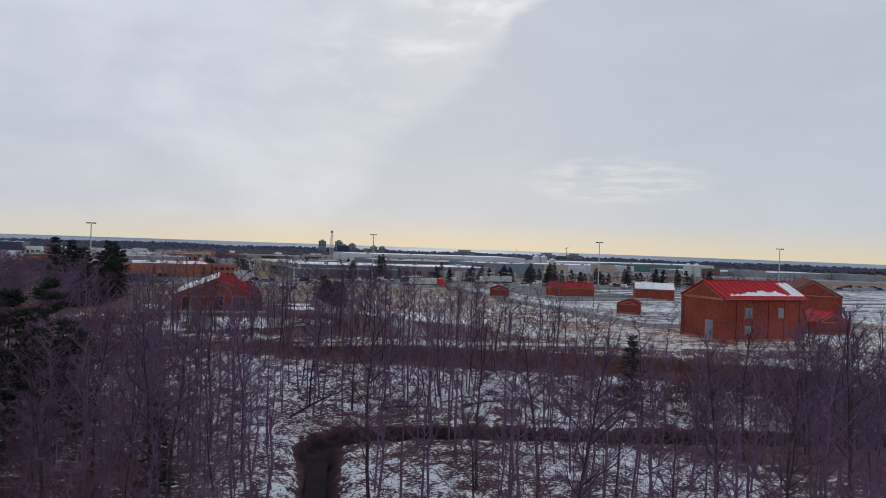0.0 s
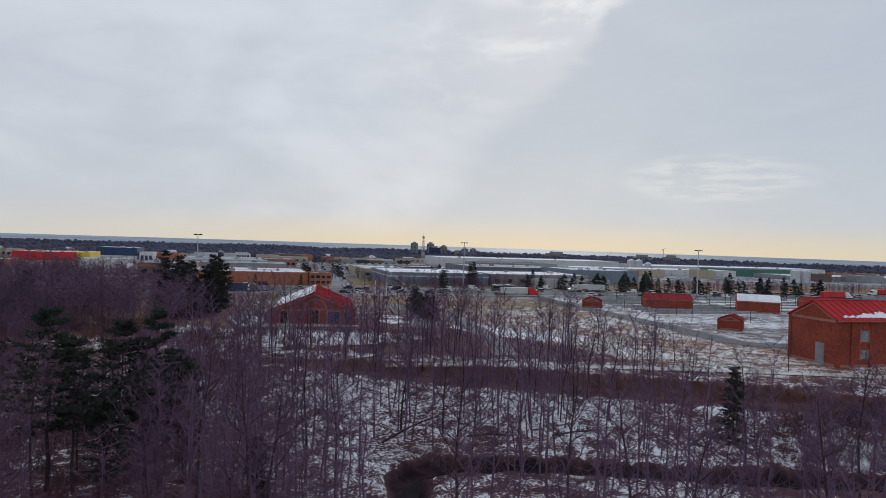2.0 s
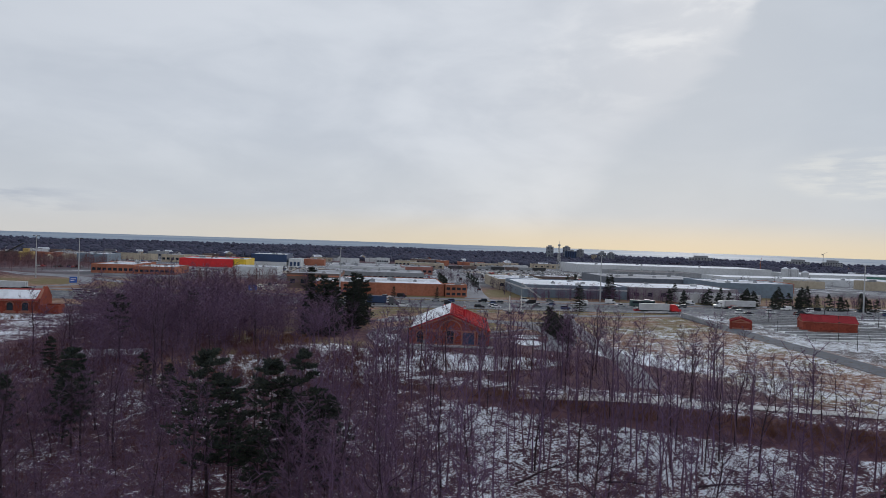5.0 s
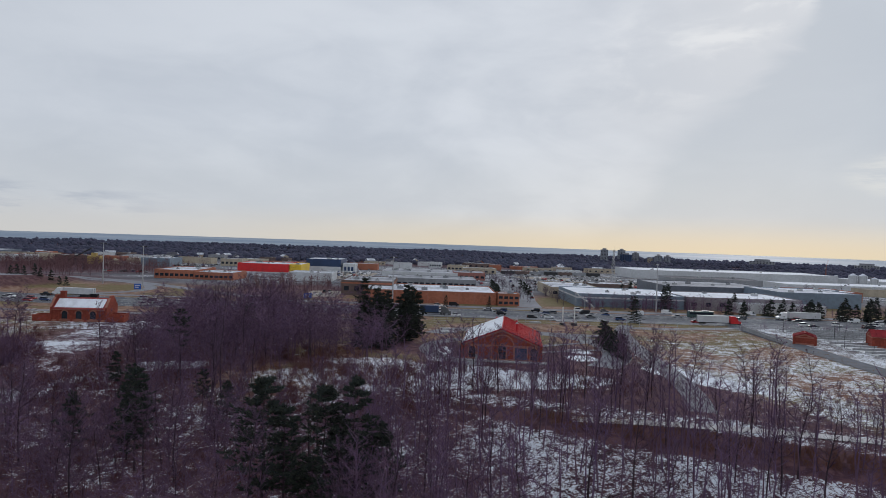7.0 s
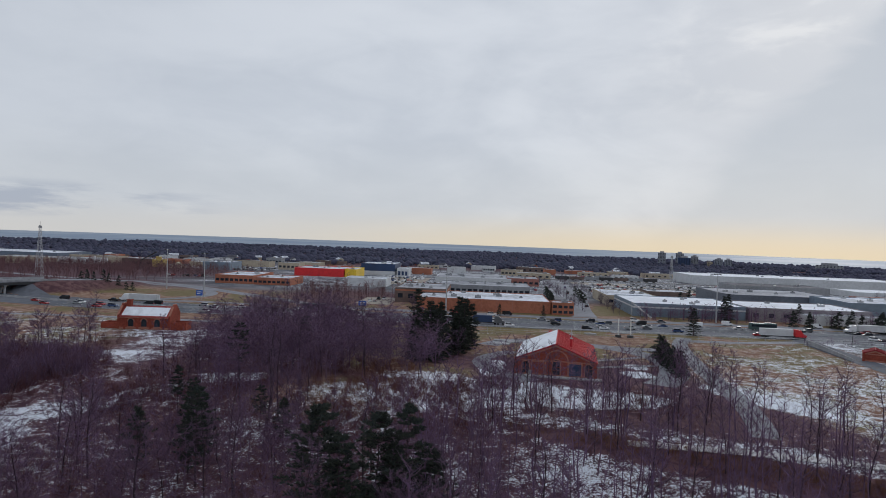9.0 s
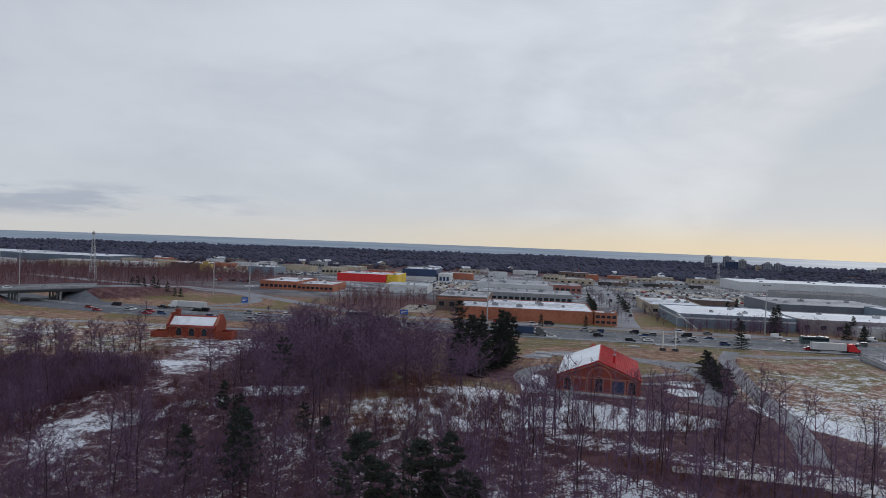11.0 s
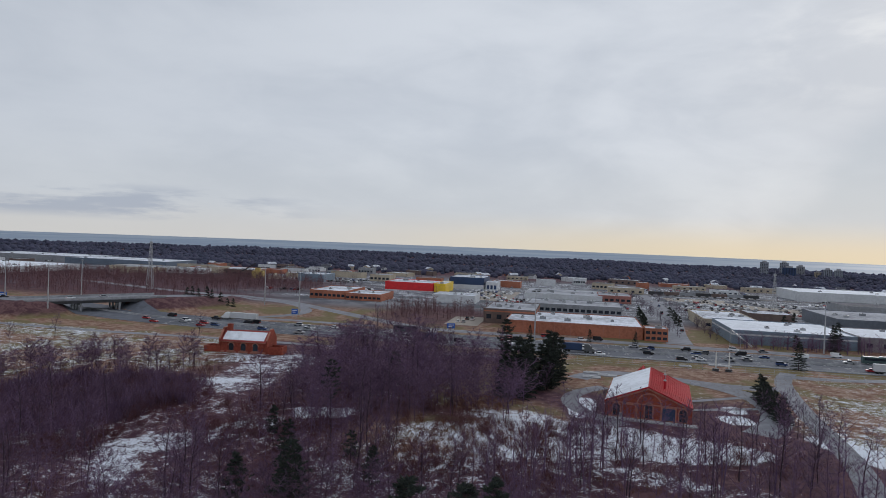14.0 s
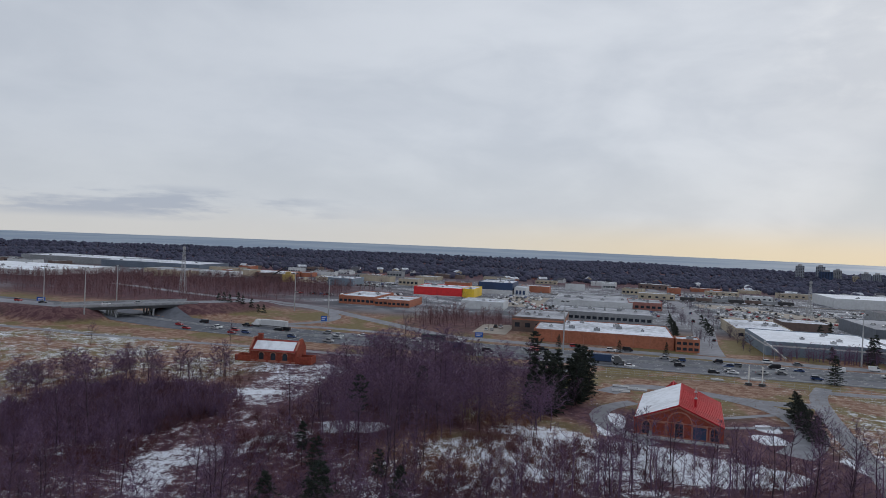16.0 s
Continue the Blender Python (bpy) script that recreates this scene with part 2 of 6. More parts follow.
# ---- mesh helpers ----
class MB:
    """Collects vertices and faces of one mesh."""

    def __init__(self):
        self.v, self.f = [], []

    def add(self, verts, faces):
        o = len(self.v)
        self.v.extend([tuple(p) for p in verts])
        self.f.extend([tuple(i + o for i in q) for q in faces])
        return self

    def box(self, x0, x1, y0, y1, z0, z1):
        return self.add([(x0, y0, z0), (x1, y0, z0), (x1, y1, z0), (x0, y1, z0), (x0, y0, z1), (x1, y0, z1), (x1, y1, z1), (x0, y1, z1)],
                        [(3, 2, 1, 0), (4, 5, 6, 7), (0, 1, 5, 4), (1, 2, 6, 5), (2, 3, 7, 6), (3, 0, 4, 7)])

    def prism(self, outline, y0, y1):
        """An outline of (x, z), counter-clockwise, pushed from y0 to y1."""
        n = len(outline)
        return self.add([(x, y0, z) for x, z in outline] + [(x, y1, z) for x, z in outline],
                        [tuple(range(n)), tuple(range(2 * n - 1, n - 1, -1))] + [(i, i + n, (i + 1) % n + n, (i + 1) % n) for i in range(n)])

    def slab(self, outline, z0, z1):
        """An outline of (x, y), counter-clockwise, raised from z0 to z1."""
        n = len(outline)
        return self.add([(x, y, z0) for x, y in outline] + [(x, y, z1) for x, y in outline],
                        [tuple(range(n - 1, -1, -1)), tuple(range(n, 2 * n))] + [(i, (i + 1) % n, (i + 1) % n + n, i + n) for i in range(n)])

    def tube(self, p0, p1, r0, r1, n=5, cap=True):
        p0, p1 = Vector(p0), Vector(p1)
        d = (p1 - p0).normalized()
        a = d.orthogonal().normalized()
        c = d.cross(a)
        ring = [a * math.cos(2 * math.pi * i / n) + c * math.sin(2 * math.pi * i / n) for i in range(n)]
        if r1 <= 0:
            return self.add([p0 + q * r0 for q in ring] + [p1], [(i, (i + 1) % n, n) for i in range(n)])
        fs = [(i, (i + 1) % n, n + (i + 1) % n, n + i) for i in range(n)]
        if cap:
            fs.append(tuple(range(n, 2 * n)))
        return self.add([p0 + q * r0 for q in ring] + [p1 + q * r1 for q in ring], fs)

    def mesh(self, name, material, smooth=False):
        me = bpy.data.meshes.new(name)
        me.from_pydata(self.v, [], self.f)
        me.materials.append(material)
        if smooth:
            me.shade_smooth()
        me.update()
        return me


def part(name, mb, material, parent, label="", smooth=False):
    ob = new(name, mb.mesh(name, material, smooth))
    ob.parent = parent
    return tagged(ob, label) if label else ob


def thing(name, m, label, category, group="", kind=""):
    ob = new(name)
    ob.matrix_world = m
    return tagged(ob, label, category, group, kind)


def step(a, b, x):
    s = min(1.0, max(0.0, (x - a) / (b - a)))
    return s * s * (3 - 2 * s)


# highway frame: u along the road, v across it, away from the camera
HE, HN = (0.973, -0.229), (0.229, 0.973)


def uv(u, v):
    return u * HE[0] + v * HN[0], u * HE[1] + v * HN[1]


def to_uv(x, y):
    return x * HE[0] + y * HE[1], x * HN[0] + y * HN[1]


HEAD = math.degrees(math.atan2(HE[1], HE[0]))

CREEK = [(165, 16), (134, 32), (107, 47), (80, 65), (60, 78), (48, 84), (42, 82), (38, 73), (31, 60), (22, 44), (5, 24), (-20, 7)]


def near_line(x, y, pts):
    best = 1e9
    for (ax, ay), (bx, by) in zip(pts, pts[1:]):
        dx, dy = bx - ax, by - ay
        s = min(1, max(0, ((x - ax) * dx + (y - ay) * dy) / (dx * dx + dy * dy)))
        best = min(best, math.hypot(x - ax - s * dx, y - ay - s * dy))
    return best


BANK_W = [(-420, 450, 6), (-330, 426, 9.0), (-258, 402, 12.2), (-204, 380, 12.8)]
BANK_E = [(-155, 424, 12.8), (-138, 448, 11.5), (-132, 482, 8.5), (-142, 525, 6)]


def bank(x, y):
    """The height of the earth banks that carry the overpass road."""
    top = 0.0
    for line in (BANK_W, BANK_E):
        for (ax, ay, az), (bx, by, bz) in zip(line, line[1:]):
            dx, dy = bx - ax, by - ay
            s = min(1, max(0, ((x - ax) * dx + (y - ay) * dy) / (dx * dx + dy * dy)))
            d = math.hypot(x - ax - s * dx, y - ay - s * dy)
            top = max(top, (az + (bz - az) * s - 6) * (1 - step(9.5, 24, d)))
    return top


def gz(x, y):
    """The height of the ground: a creek valley, a terrace, a long fall to the lake."""
    s = 0.531 * x + 0.847 * y
    z = 6 * step(98, 150, s) - 18 * step(420, 1800, math.hypot(x, y))
    if s < 170 and -60 < x < 200:
        d = near_line(x, y, CREEK)
        if d < 9:
            z -= 1.9 * (1 - step(1.3, 3.8, d + 0.9 * math.sin(x * 0.7) * math.cos(y * 0.9)))
    if -460 < x < -95 and 345 < y < 560:
        z += bank(x, y)
    if math.hypot(x, y) < 330:
        z += 0.35 * noise.noise((x * 0.05, y * 0.05, 0)) * (1 - step(110, 150, s))
    return z


def blob(x, y, cx, cy, rx, ry, turn=0):
    c, s = math.cos(radians(turn)), math.sin(radians(turn))
    dx, dy = x - cx, y - cy
    return 1 - step(0.6, 1.15, math.hypot((c * dx + s * dy) / rx, (c * dy - s * dx) / ry))


def cover(x, y):
    """Snow, dry grass, town ground and creek mud at a place, each 0 to 1."""
    s, r = 0.531 * x + 0.847 * y, math.hypot(x, y)
    u, v = to_uv(x, y)
    right = step(15, 45, x)
    snow = 0.455 * (1 - right) + 0.49 * right if s < 152 else 0.42
    grass, town = 0.0, 0.0
    if s < 96:
        snow = max(snow, 0.50 * step(20, 40, x)) - 0.13 * step(72, 108, x)
    snow -= 0.4 * (1 - step(2.6, 3.8, near_line(x, y, CREEK) + 1.5 * (1 - step(36, 46, x)))) if s < 130 and -40 < x < 170 else 0.0
    # brown brush strip along the top of the bank
    snow -= 0.5 * blob(x, y, 95, 98, 66, 6, -38)
    # open field beside the drive
    fld = step(100, 112, x + 0.12 * (y - 200)) * step(140, 152, s) * (1 - step(285, 296, v))
    snow, grass = snow * (1 - fld) + fld * (0.45 + 0.045 * step(-240, -170, -y)), max(grass, fld)
    # clearings
    for cx, cy, rx, ry, a, k in ((-62, 268, 32, 15, -8, 0.50), (-44, 264, 14, 20, 0, 0.51), (12, 166, 32, 26, 0, 0.495), (-62, 173, 22, 8, 8, 0.52), (-66, 158, 7, 18, 10, 0.53), (-40, 182, 12, 5, 8, 0.52), (42, 179, 34, 12, -12, 0.55), (28, 192, 20, 9, -15, 0.53),
                                 (-22, 190, 12, 7, 0, 0.7), (30, 165, 34, 15, -12, 0.545), (60, 164, 38, 15, -8, 0.555), (112, 160, 9, 26, 20, 0.62), (93, 193, 6, 7, 0, 0.72), (51.5, 204, 4.5, 15, -20, 0.95), (-52, 236, 17, 42, -6, 0.49), (98, 205, 5, 6, 0, 0.6), (-95, 218, 70, 9, 12, 0.55)):
        snow = max(snow, k * blob(x, y, cx, cy, rx, ry, a))
    brown = step(0.3, 1.5, bank(x, y)) if -460 < x < -95 and 345 < y < 560 else 0.0
    brown = max(brown, blob(u, v, -420, 610, 240, 150), blob(u, v, -84, 425, 40, 60), blob(u, v, -345, 470, 150, 62))
    f2 = step(-60, -80, x) * step(222, 240, y - 0.12 * x) * (1 - step(288, 298, v))
    snow, grass = snow * (1 - f2) + 0.468 * f2, max(grass, f2)
    lawn = blob(x, y, 82, 250, 62, 36, -10)
    snow, grass = snow * (1 - lawn) + 0.415 * lawn, max(grass, lawn)
    rough = max(blob(x, y, 20, 216, 14, 26, -10), blob(x, y, 6, 172, 24, 20, 0), blob(x, y, 34, 196, 12, 20, 20))
    grass = max(grass, 0.8 * rough)
    if v > 290:
        grass, snow = max(grass, 1 - step(420, 470, v)) * (1 - 0.85 * brown), 0.34
        town = step(420, 480, v) * (1 - step(900, 1020, v - 0.06 * u))
        grass *= 1 - step(900, 1000, v)
        town *= 1 - brown
        snow = 0.34 + 0.12 * step(430, 520, v) * town
    if v > 1000:
        snow = 0.2
    if u > 135 and 150 < v < 345:
        k = step(135, 142, u) * step(150, 160, v)
        town, snow = max(town, k * 0.8), 0.50
    mud = 1 - step(2.8, 4.0, near_line(x, y, CREEK) + 1.7 * (1 - step(36, 46, x))) if s < 130 and -40 < x < 175 else 0.0
    return snow, grass, town, mud


def axis(lo, hi, fine, ends, grow=1.22):
    a = list(np.arange(lo, hi + fine, fine))
    d = fine
    while a[-1] < ends[1]:
        d *= grow
        a.append(min(a[-1] + d, ends[1]))
    d = fine
    while a[0] > ends[0]:
        d *= grow
        a.insert(0, max(a[0] - d, ends[0]))
    return a


def build_ground():
    xs, ys = axis(-290, 240, 3.0, (-3200, 3600)), axis(10, 500, 3.0, (-400, 3300))
    # closer lines where the creek is cut in
    xs = sorted(xs + [x + k for x in xs if 18 < x < 140 for k in (1.0, 2.0)])
    ys = sorted(ys + [y + k for y in ys if 40 < y < 108 for k in (1.0, 2.0)])
    vs, sn, gr, tw, md = [], [], [], [], []
    for y in ys:
        for x in xs:
            vs.append((x, y, gz(x, y)))
            a, b, c, d = cover(x, y)
            sn.append(a), gr.append(b), tw.append(c), md.append(d)
    n = len(xs)
    fs = [(j * n + i, j * n + i + 1, (j + 1) * n + i + 1, (j + 1) * n + i) for j in range(len(ys) - 1) for i in range(n - 1)]
    me = bpy.data.meshes.new("ground")
    me.from_pydata(vs, [], fs)
    for name, vals in (("snow", sn), ("grass", gr), ("town", tw), ("mud", md)):
        me.attributes.new(name, "FLOAT", "POINT").data.foreach_set("value", vals)
    me.materials.append(ground_material())
    me.shade_smooth()
    return tagged(new("ground", me), "leaf litter, straw grass and patchy thin snow", "ground", kind="structure")


build_ground()
lake = MB()
ring = []
for i in range(61):
    a = radians(-75 + i * 160 / 60)
    ring.append((math.sin(a), math.cos(a)))
lake.add([(x * 2500, y * 2500, -6) for x, y in ring] + [(x * 4985, y * 4985, -6) for x, y in ring],
         [(i + 61, i + 62, i + 1, i) for i in range(60)])
tagged(new("water", lake.mesh("water", lake_material())), "wide calm grey-blue lake out to the horizon", "lake", kind="structure")


def strip(name, pts, width, material, label, category="road", lift=0.06, sub=6.0, level=None, kind="structure", parent=None):
    """A flat band along a line of places, lying on the ground."""
    line = []
    for (ax, ay), (bx, by) in zip(pts, pts[1:]):
        k = max(1, int(math.hypot(bx - ax, by - ay) / sub))
        line += [(ax + (bx - ax) * i / k, ay + (by - ay) * i / k) for i in range(k)]
    line.append(pts[-1])
    for _ in range(6):
        line = [line[0]] + [tuple((a[j] + 2 * b[j] + c[j]) / 4 for j in (0, 1)) for a, b, c in zip(line, line[1:], line[2:])] + [line[-1]]
    mb = MB()
    cross = max(1, int(width / 8))
    rows = []
    for i, (x, y) in enumerate(line):
        ax, ay = line[max(0, i - 1)]
        bx, by = line[min(len(line) - 1, i + 1)]
        d = math.hypot(bx - ax, by - ay)
        nx, ny = -(by - ay) / d, (bx - ax) / d
        row = []
        for k in range(cross + 1):
            o = width * (k / cross - 0.5)
            px, py = x + nx * o, y + ny * o
            z = max(gz(px, py), gz(x, y)) + lift if level is None else level(px, py)
            row.append((px, py, z))
        rows.append(row)
    top = [p for r in rows for p in r]
    w = cross + 1
    mb.add(top, [(i * w + k + 1, i * w + k, (i + 1) * w + k, (i + 1) * w + k + 1) for i in range(len(rows) - 1) for k in range(cross)])
    ob = new(name, mb.mesh(name, material, True))
    if parent:
        ob.parent = parent
        return ob, line
    return tagged(ob, label, category, kind=kind), line


# ---- highway, service roads, drive ----
HWY = [uv(1500, 326), uv(600, 326), uv(200, 326), uv(20, 326), (-10, 339), (-68, 353), (-130, 374), (-176, 400), (-214, 425), (-262, 444), (-330, 470), (-420, 497), (-700, 570), (-1200, 700)]
road, HLINE = strip("road", HWY, 38, ASPHALT, "wide grey asphalt highway with several lanes", lift=0.10)
HCUM = [0.0]
for (ax, ay), (bx, by) in zip(HLINE, HLINE[1:]):
    HCUM.append(HCUM[-1] + math.hypot(bx - ax, by - ay))


def on_road(s, off):
    """The place and heading s metres along the highway, off metres to its side."""
    i = max(1, min(len(HCUM) - 1, int(np.searchsorted(HCUM, s))))
    (ax, ay), (bx, by) = HLINE[i - 1], HLINE[i]
    f, d = (s - HCUM[i - 1]) / (HCUM[i] - HCUM[i - 1]), math.hypot(bx - ax, by - ay)
    dx, dy = (bx - ax) / d, (by - ay) / d
    return ax + (bx - ax) * f - dy * off, ay + (by - ay) * f + dx * off, math.degrees(math.atan2(dy, dx))


for k, o in enumerate((-17.0, -12.9, -9.2, -5.5, -1.7, 1.7, 5.5, 9.2, 12.9, 17.0)):
    solid = k in (0, 9, 4, 5)
    mb = MB()
    s = 880.0
    while s < 1700:
        q = [on_road(s, o - 0.11), on_road(s, o + 0.11), on_road(s + (10.2 if solid else 3), o + 0.11), on_road(s + (10.2 if solid else 3), o - 0.11)]
        mb.add([(x, y, gz(x, y) + 0.15) for x, y, _ in q], [(3, 2, 1, 0)])
        s += 10 if solid else 9
    part("lane_line", mb, PAINT, road, "white painted lane line")
strip("service_road", [uv(900, 353), uv(300, 353), uv(60, 354), uv(-80, 360), (-20, 400), (-50, 440), (-72, 470), (-100, 505), (-140, 522), (-200, 560), (-300, 640)], 10, ASPHALT_OLD, "pale worn asphalt service road and ramp", lift=0.08)
strip("overpass_road", [p[:2] for p in BANK_W], 15, ASPHALT_OLD, "pale asphalt road on an earth bank", lift=0.12)
strip("overpass_road_east", [p[:2] for p in BANK_E], 15, ASPHALT_OLD, "pale asphalt road down from the overpass", lift=0.12)
strip("ramp_road", [(-20, 372), (-75, 388), (-100, 384), (-70, 405), (-62, 430), (-75, 468), (-100, 495), (-150, 500)], 7, ASPHALT_OLD, "curved asphalt loop ramp", lift=0.07)
strip("side_street", [uv(52, 362), uv(54, 400), uv(62, 470), uv(66, 600), uv(66, 760), uv(60, 1000)], 13, ASPHALT_OLD, "straight asphalt side street", lift=0.09)
strip("field_road", [(-330, 360), (-230, 348), (-140, 322), (-80, 312), (-40, 302), (20, 290), (60, 284)], 5, ASPHALT_OLD, "narrow paved lane beside the highway")
strip("drive_road", [(150, 270), (139, 257), (127, 226), (116, 196), (108, 168), (100, 146), (90, 128)], 6, ASPHALT_OLD, "grey asphalt drive past a row of evergreens")
strip("drive_link", [(142, 262), (165, 256), (200, 262), (260, 262)], 6, ASPHALT_OLD, "grey asphalt lane along the field", lift=0.08)
strip("barn_lane", [(132, 238), (112, 236), (100, 248), (84, 262), (70, 262), (60, 247)], 8, ASPHALT_OLD, "grey asphalt lane behind the brick hall", lift=0.07)
strip("loop_path", [(66, 233), (54, 228), (47, 214), (46, 200), (48, 189), (58, 184)], 5.5, ASPHALT_OLD, "pale asphalt loop beside the brick hall", lift=0.08)
strip("yard_path", [(102, 246), (112, 236), (114, 218), (110, 200), (102, 186), (92, 178)], 9, ASPHALT_OLD, "grey asphalt yard of the brick hall", lift=0.09)
strip("side_walk", [(82, 213), (96, 218), (112, 224)], 2.6, ASPHALT_OLD, "narrow paved walk beside the brick hall", lift=0.10)
strip("side_walk_south", [(80, 203), (96, 206), (111, 208)], 2.6, ASPHALT_OLD, "narrow paved walk beside the brick hall", lift=0.10)
strip("plant_road", [(205, 275), (196, 245), (188, 215), (180, 185), (172, 150), (160, 120), (190, 108), (240, 95)], 9, ASPHALT, "dark asphalt road through the water plant", lift=0.10)
strip("foot_path", [(60, 128), (90, 116), (118, 100), (140, 86), (165, 72)], 3.5, mat("snowy_gravel", (0.5, 0.49, 0.5), 0.9, 0.25, 0.5, 0.2), "snow-dusted gravel path above the creek bank", lift=0.08)
strip("creek", CREEK, 2.4, WATERMAT, "dark shallow creek between brown banks", "creek", level=lambda x, y: -1.45, sub=3.0)
for pts, z in (([uv(84, 548), uv(150, 548), uv(158, 560), uv(205, 560), uv(208, 600), uv(300, 600), uv(300, 735), uv(84, 715)], 0.1), ([uv(-72, 386), uv(-53, 384), uv(-53, 430), uv(-72, 426)], 0.12), ([uv(-100, 560), uv(-52, 556), uv(-52, 680), uv(-84, 680)], 0.1)):
    mb = MB()
    mb.add([(x, y, gz(x, y) + z) for x, y in pts], [tuple(range(len(pts)))])
    tagged(new("pavement", mb.mesh("pavement", mat("pale_lot", (0.32, 0.285, 0.25), 0.9, 0.15, 0.1, 0.1))), "pale tan paved car park", "car park", kind="structure")


# ---- buildings ----
def arch(cx, z0, w, h, n=10):
    """An arched opening's outline in x and z."""
    r = w / 2
    return [(cx + r, z0)] + [(cx + r * math.cos(math.pi * i / n), z0 + h - r + r * math.sin(math.pi * i / n)) for i in range(n + 1)] + [(cx - r, z0)]


def arch_band(mb, cx, z0, w, h, t, y0, y1, n=12):
    """A band of stone round an arch."""
    o, i = arch(cx, z0, w + 2 * t, h + t, n), arch(cx, z0, w, h, n)
    k = len(o)
    for a in range(k - 1):
        q = [o[a], o[a + 1], i[a + 1], i[a]]
        mb.prism(q[::-1], y0, y1)


def gable_hall(name, at, turn, w, l, eave, ridge, label, snow_left=False, snow_right=False, roofmat=None, front=None, side_windows=0, vents=0, over=0.5):
    """A brick hall with its gable front on local y = 0, its length along y."""
    x, y = at
    t = thing(name, pose(x, y, gz(x, y) - 0.1, 0, 0, turn), label, "building")
    h = w / 2
    part("wall", MB().prism([(-h, 0), (h, 0), (h, eave), (0, ridge), (-h, eave)], 0, l), BRICK, t, "red brick walls")
    part("plinth", MB().box(-h - 0.08, h + 0.08, -0.08, l + 0.08, 0, 0.7), STONE, t, "pale stone plinth")
    for sx, has_snow in ((-1, snow_left), (1, snow_right)):
        dx, dz = h, ridge - eave
        k = math.hypot(dx, dz)
        nx, nz = dz / k, dx / k
        a, b = (0.0, ridge + 0.05), (sx * (h + over), eave - over * dz / dx + 0.05)
        q = [a, b, (b[0] + sx * nx * 0.22, b[1] + nz * 0.22), (a[0], a[1] + 0.25)]
        sheet = part("roof", MB().prism(q if sx < 0 else q[::-1], -over, l + over), roofmat or REDROOF, t, "red standing-seam metal roof slope")
        seams = MB()
        n = int(l / 1.6)
        for i in range(n + 1):
            yy = -over + 0.1 + (l + 2 * over - 0.3) * i / n
            q2 = [(a[0] + sx * 0.1, a[1] + 0.24), (b[0] + sx * nx * 0.2, b[1] + nz * 0.2), (b[0] + sx * nx * 0.3, b[1] + nz * 0.3), (a[0] + sx * 0.1, a[1] + 0.36)]
            seams.prism(q2 if sx < 0 else q2[::-1], yy, yy + 0.09)
        part("seam", seams, roofmat or REDROOF, sheet)
        if has_snow:
            f = 0.985
            m0 = (sx * 0.12, ridge + 0.30)
            m1 = (b[0] * f + sx * nx * 0.2, b[1] + nz * 0.22 + 0.1)
            q3 = [m0, m1, (m1[0], m1[1] + 0.14), (m0[0], m0[1] + 0.14)]
            part("snow_cover", MB().prism(q3 if sx < 0 else q3[::-1], -over + 0.15, l + over - 0.1), SNOW, sheet, "white snow lying on the roof slope")
        g = MB().box(min(b[0], b[0] + sx * 0.2), max(b[0], b[0] + sx * 0.2), -over, l + over, b[1] - 0.1, b[1] + 0.12)
        part("gutter", g, STONE, t)
        # stone rake along the gable
        q4 = [(0, ridge - 0.55), (sx * h, eave - 0.55), (sx * h, eave - 0.05), (0, ridge - 0.05)]
        part("gable_band", MB().prism(q4 if sx < 0 else q4[::-1], -0.14, 0), STONE, t, "pale stone band under the roof edge")
    part("ridge_cap", MB().box(-0.2, 0.2, -over, l + over, ridge + 0.2, ridge + 0.42), roofmat or REDROOF, t)
    part("string_course", MB().box(-h - 0.06, h + 0.06, -0.12, 0, eave - 0.35, eave - 0.05), STONE, t)
    for sx in (-1, 1):
        part("corner_pier", MB().box(sx * h - 0.45, sx * h + 0.45, -0.22, 0.6, 0, eave), BRICK, t)
    for yy in np.arange(4.0, l - 1.0, 5.0):
        for sx in (-1, 1):
            part("pilaster", MB().box(sx * (h + 0.09) - 0.14, sx * (h + 0.09) + 0.14, yy - 0.45, yy + 0.45, 0, eave - 0.3), BRICK, t)
            if side_windows:
                wn = part("window", MB().box(sx * (h + 0.03) - 0.06, sx * (h + 0.03) + 0.06, yy + 1.5, yy + 3.4, eave * 0.5, eave * 0.5 + side_windows), GLASS, t)
                part("sill", MB().box(sx * (h + 0.1) - 0.12, sx * (h + 0.1) + 0.12, yy + 1.3, yy + 3.6, eave * 0.5 - 0.2, eave * 0.5), STONE, wn)
    for i in range(vents):
        v = part("roof_vent", MB().tube((h * 0.38, l * (0.25 + 0.3 * i), eave + (ridge - eave) * 0.55), (h * 0.38, l * (0.25 + 0.3 * i), ridge + 1.0), 0.32, 0.32, 8), REDROOF, t, "capped roof vent")
        part("cowl", MB().tube((h * 0.38, l * (0.25 + 0.3 * i), ridge + 0.9), (h * 0.38, l * (0.25 + 0.3 * i), ridge + 1.3), 0.5, 0.3, 8), CONCRETE, v)
        part("pipe", MB().tube((h * 0.38, l * (0.25 + 0.3 * i), ridge + 1.2), (h * 0.38, l * (0.25 + 0.3 * i), ridge + 2.4), 0.09, 0.09, 6), STEEL, v)
    if front:
        front(t, w, l, eave, ridge)
    return t


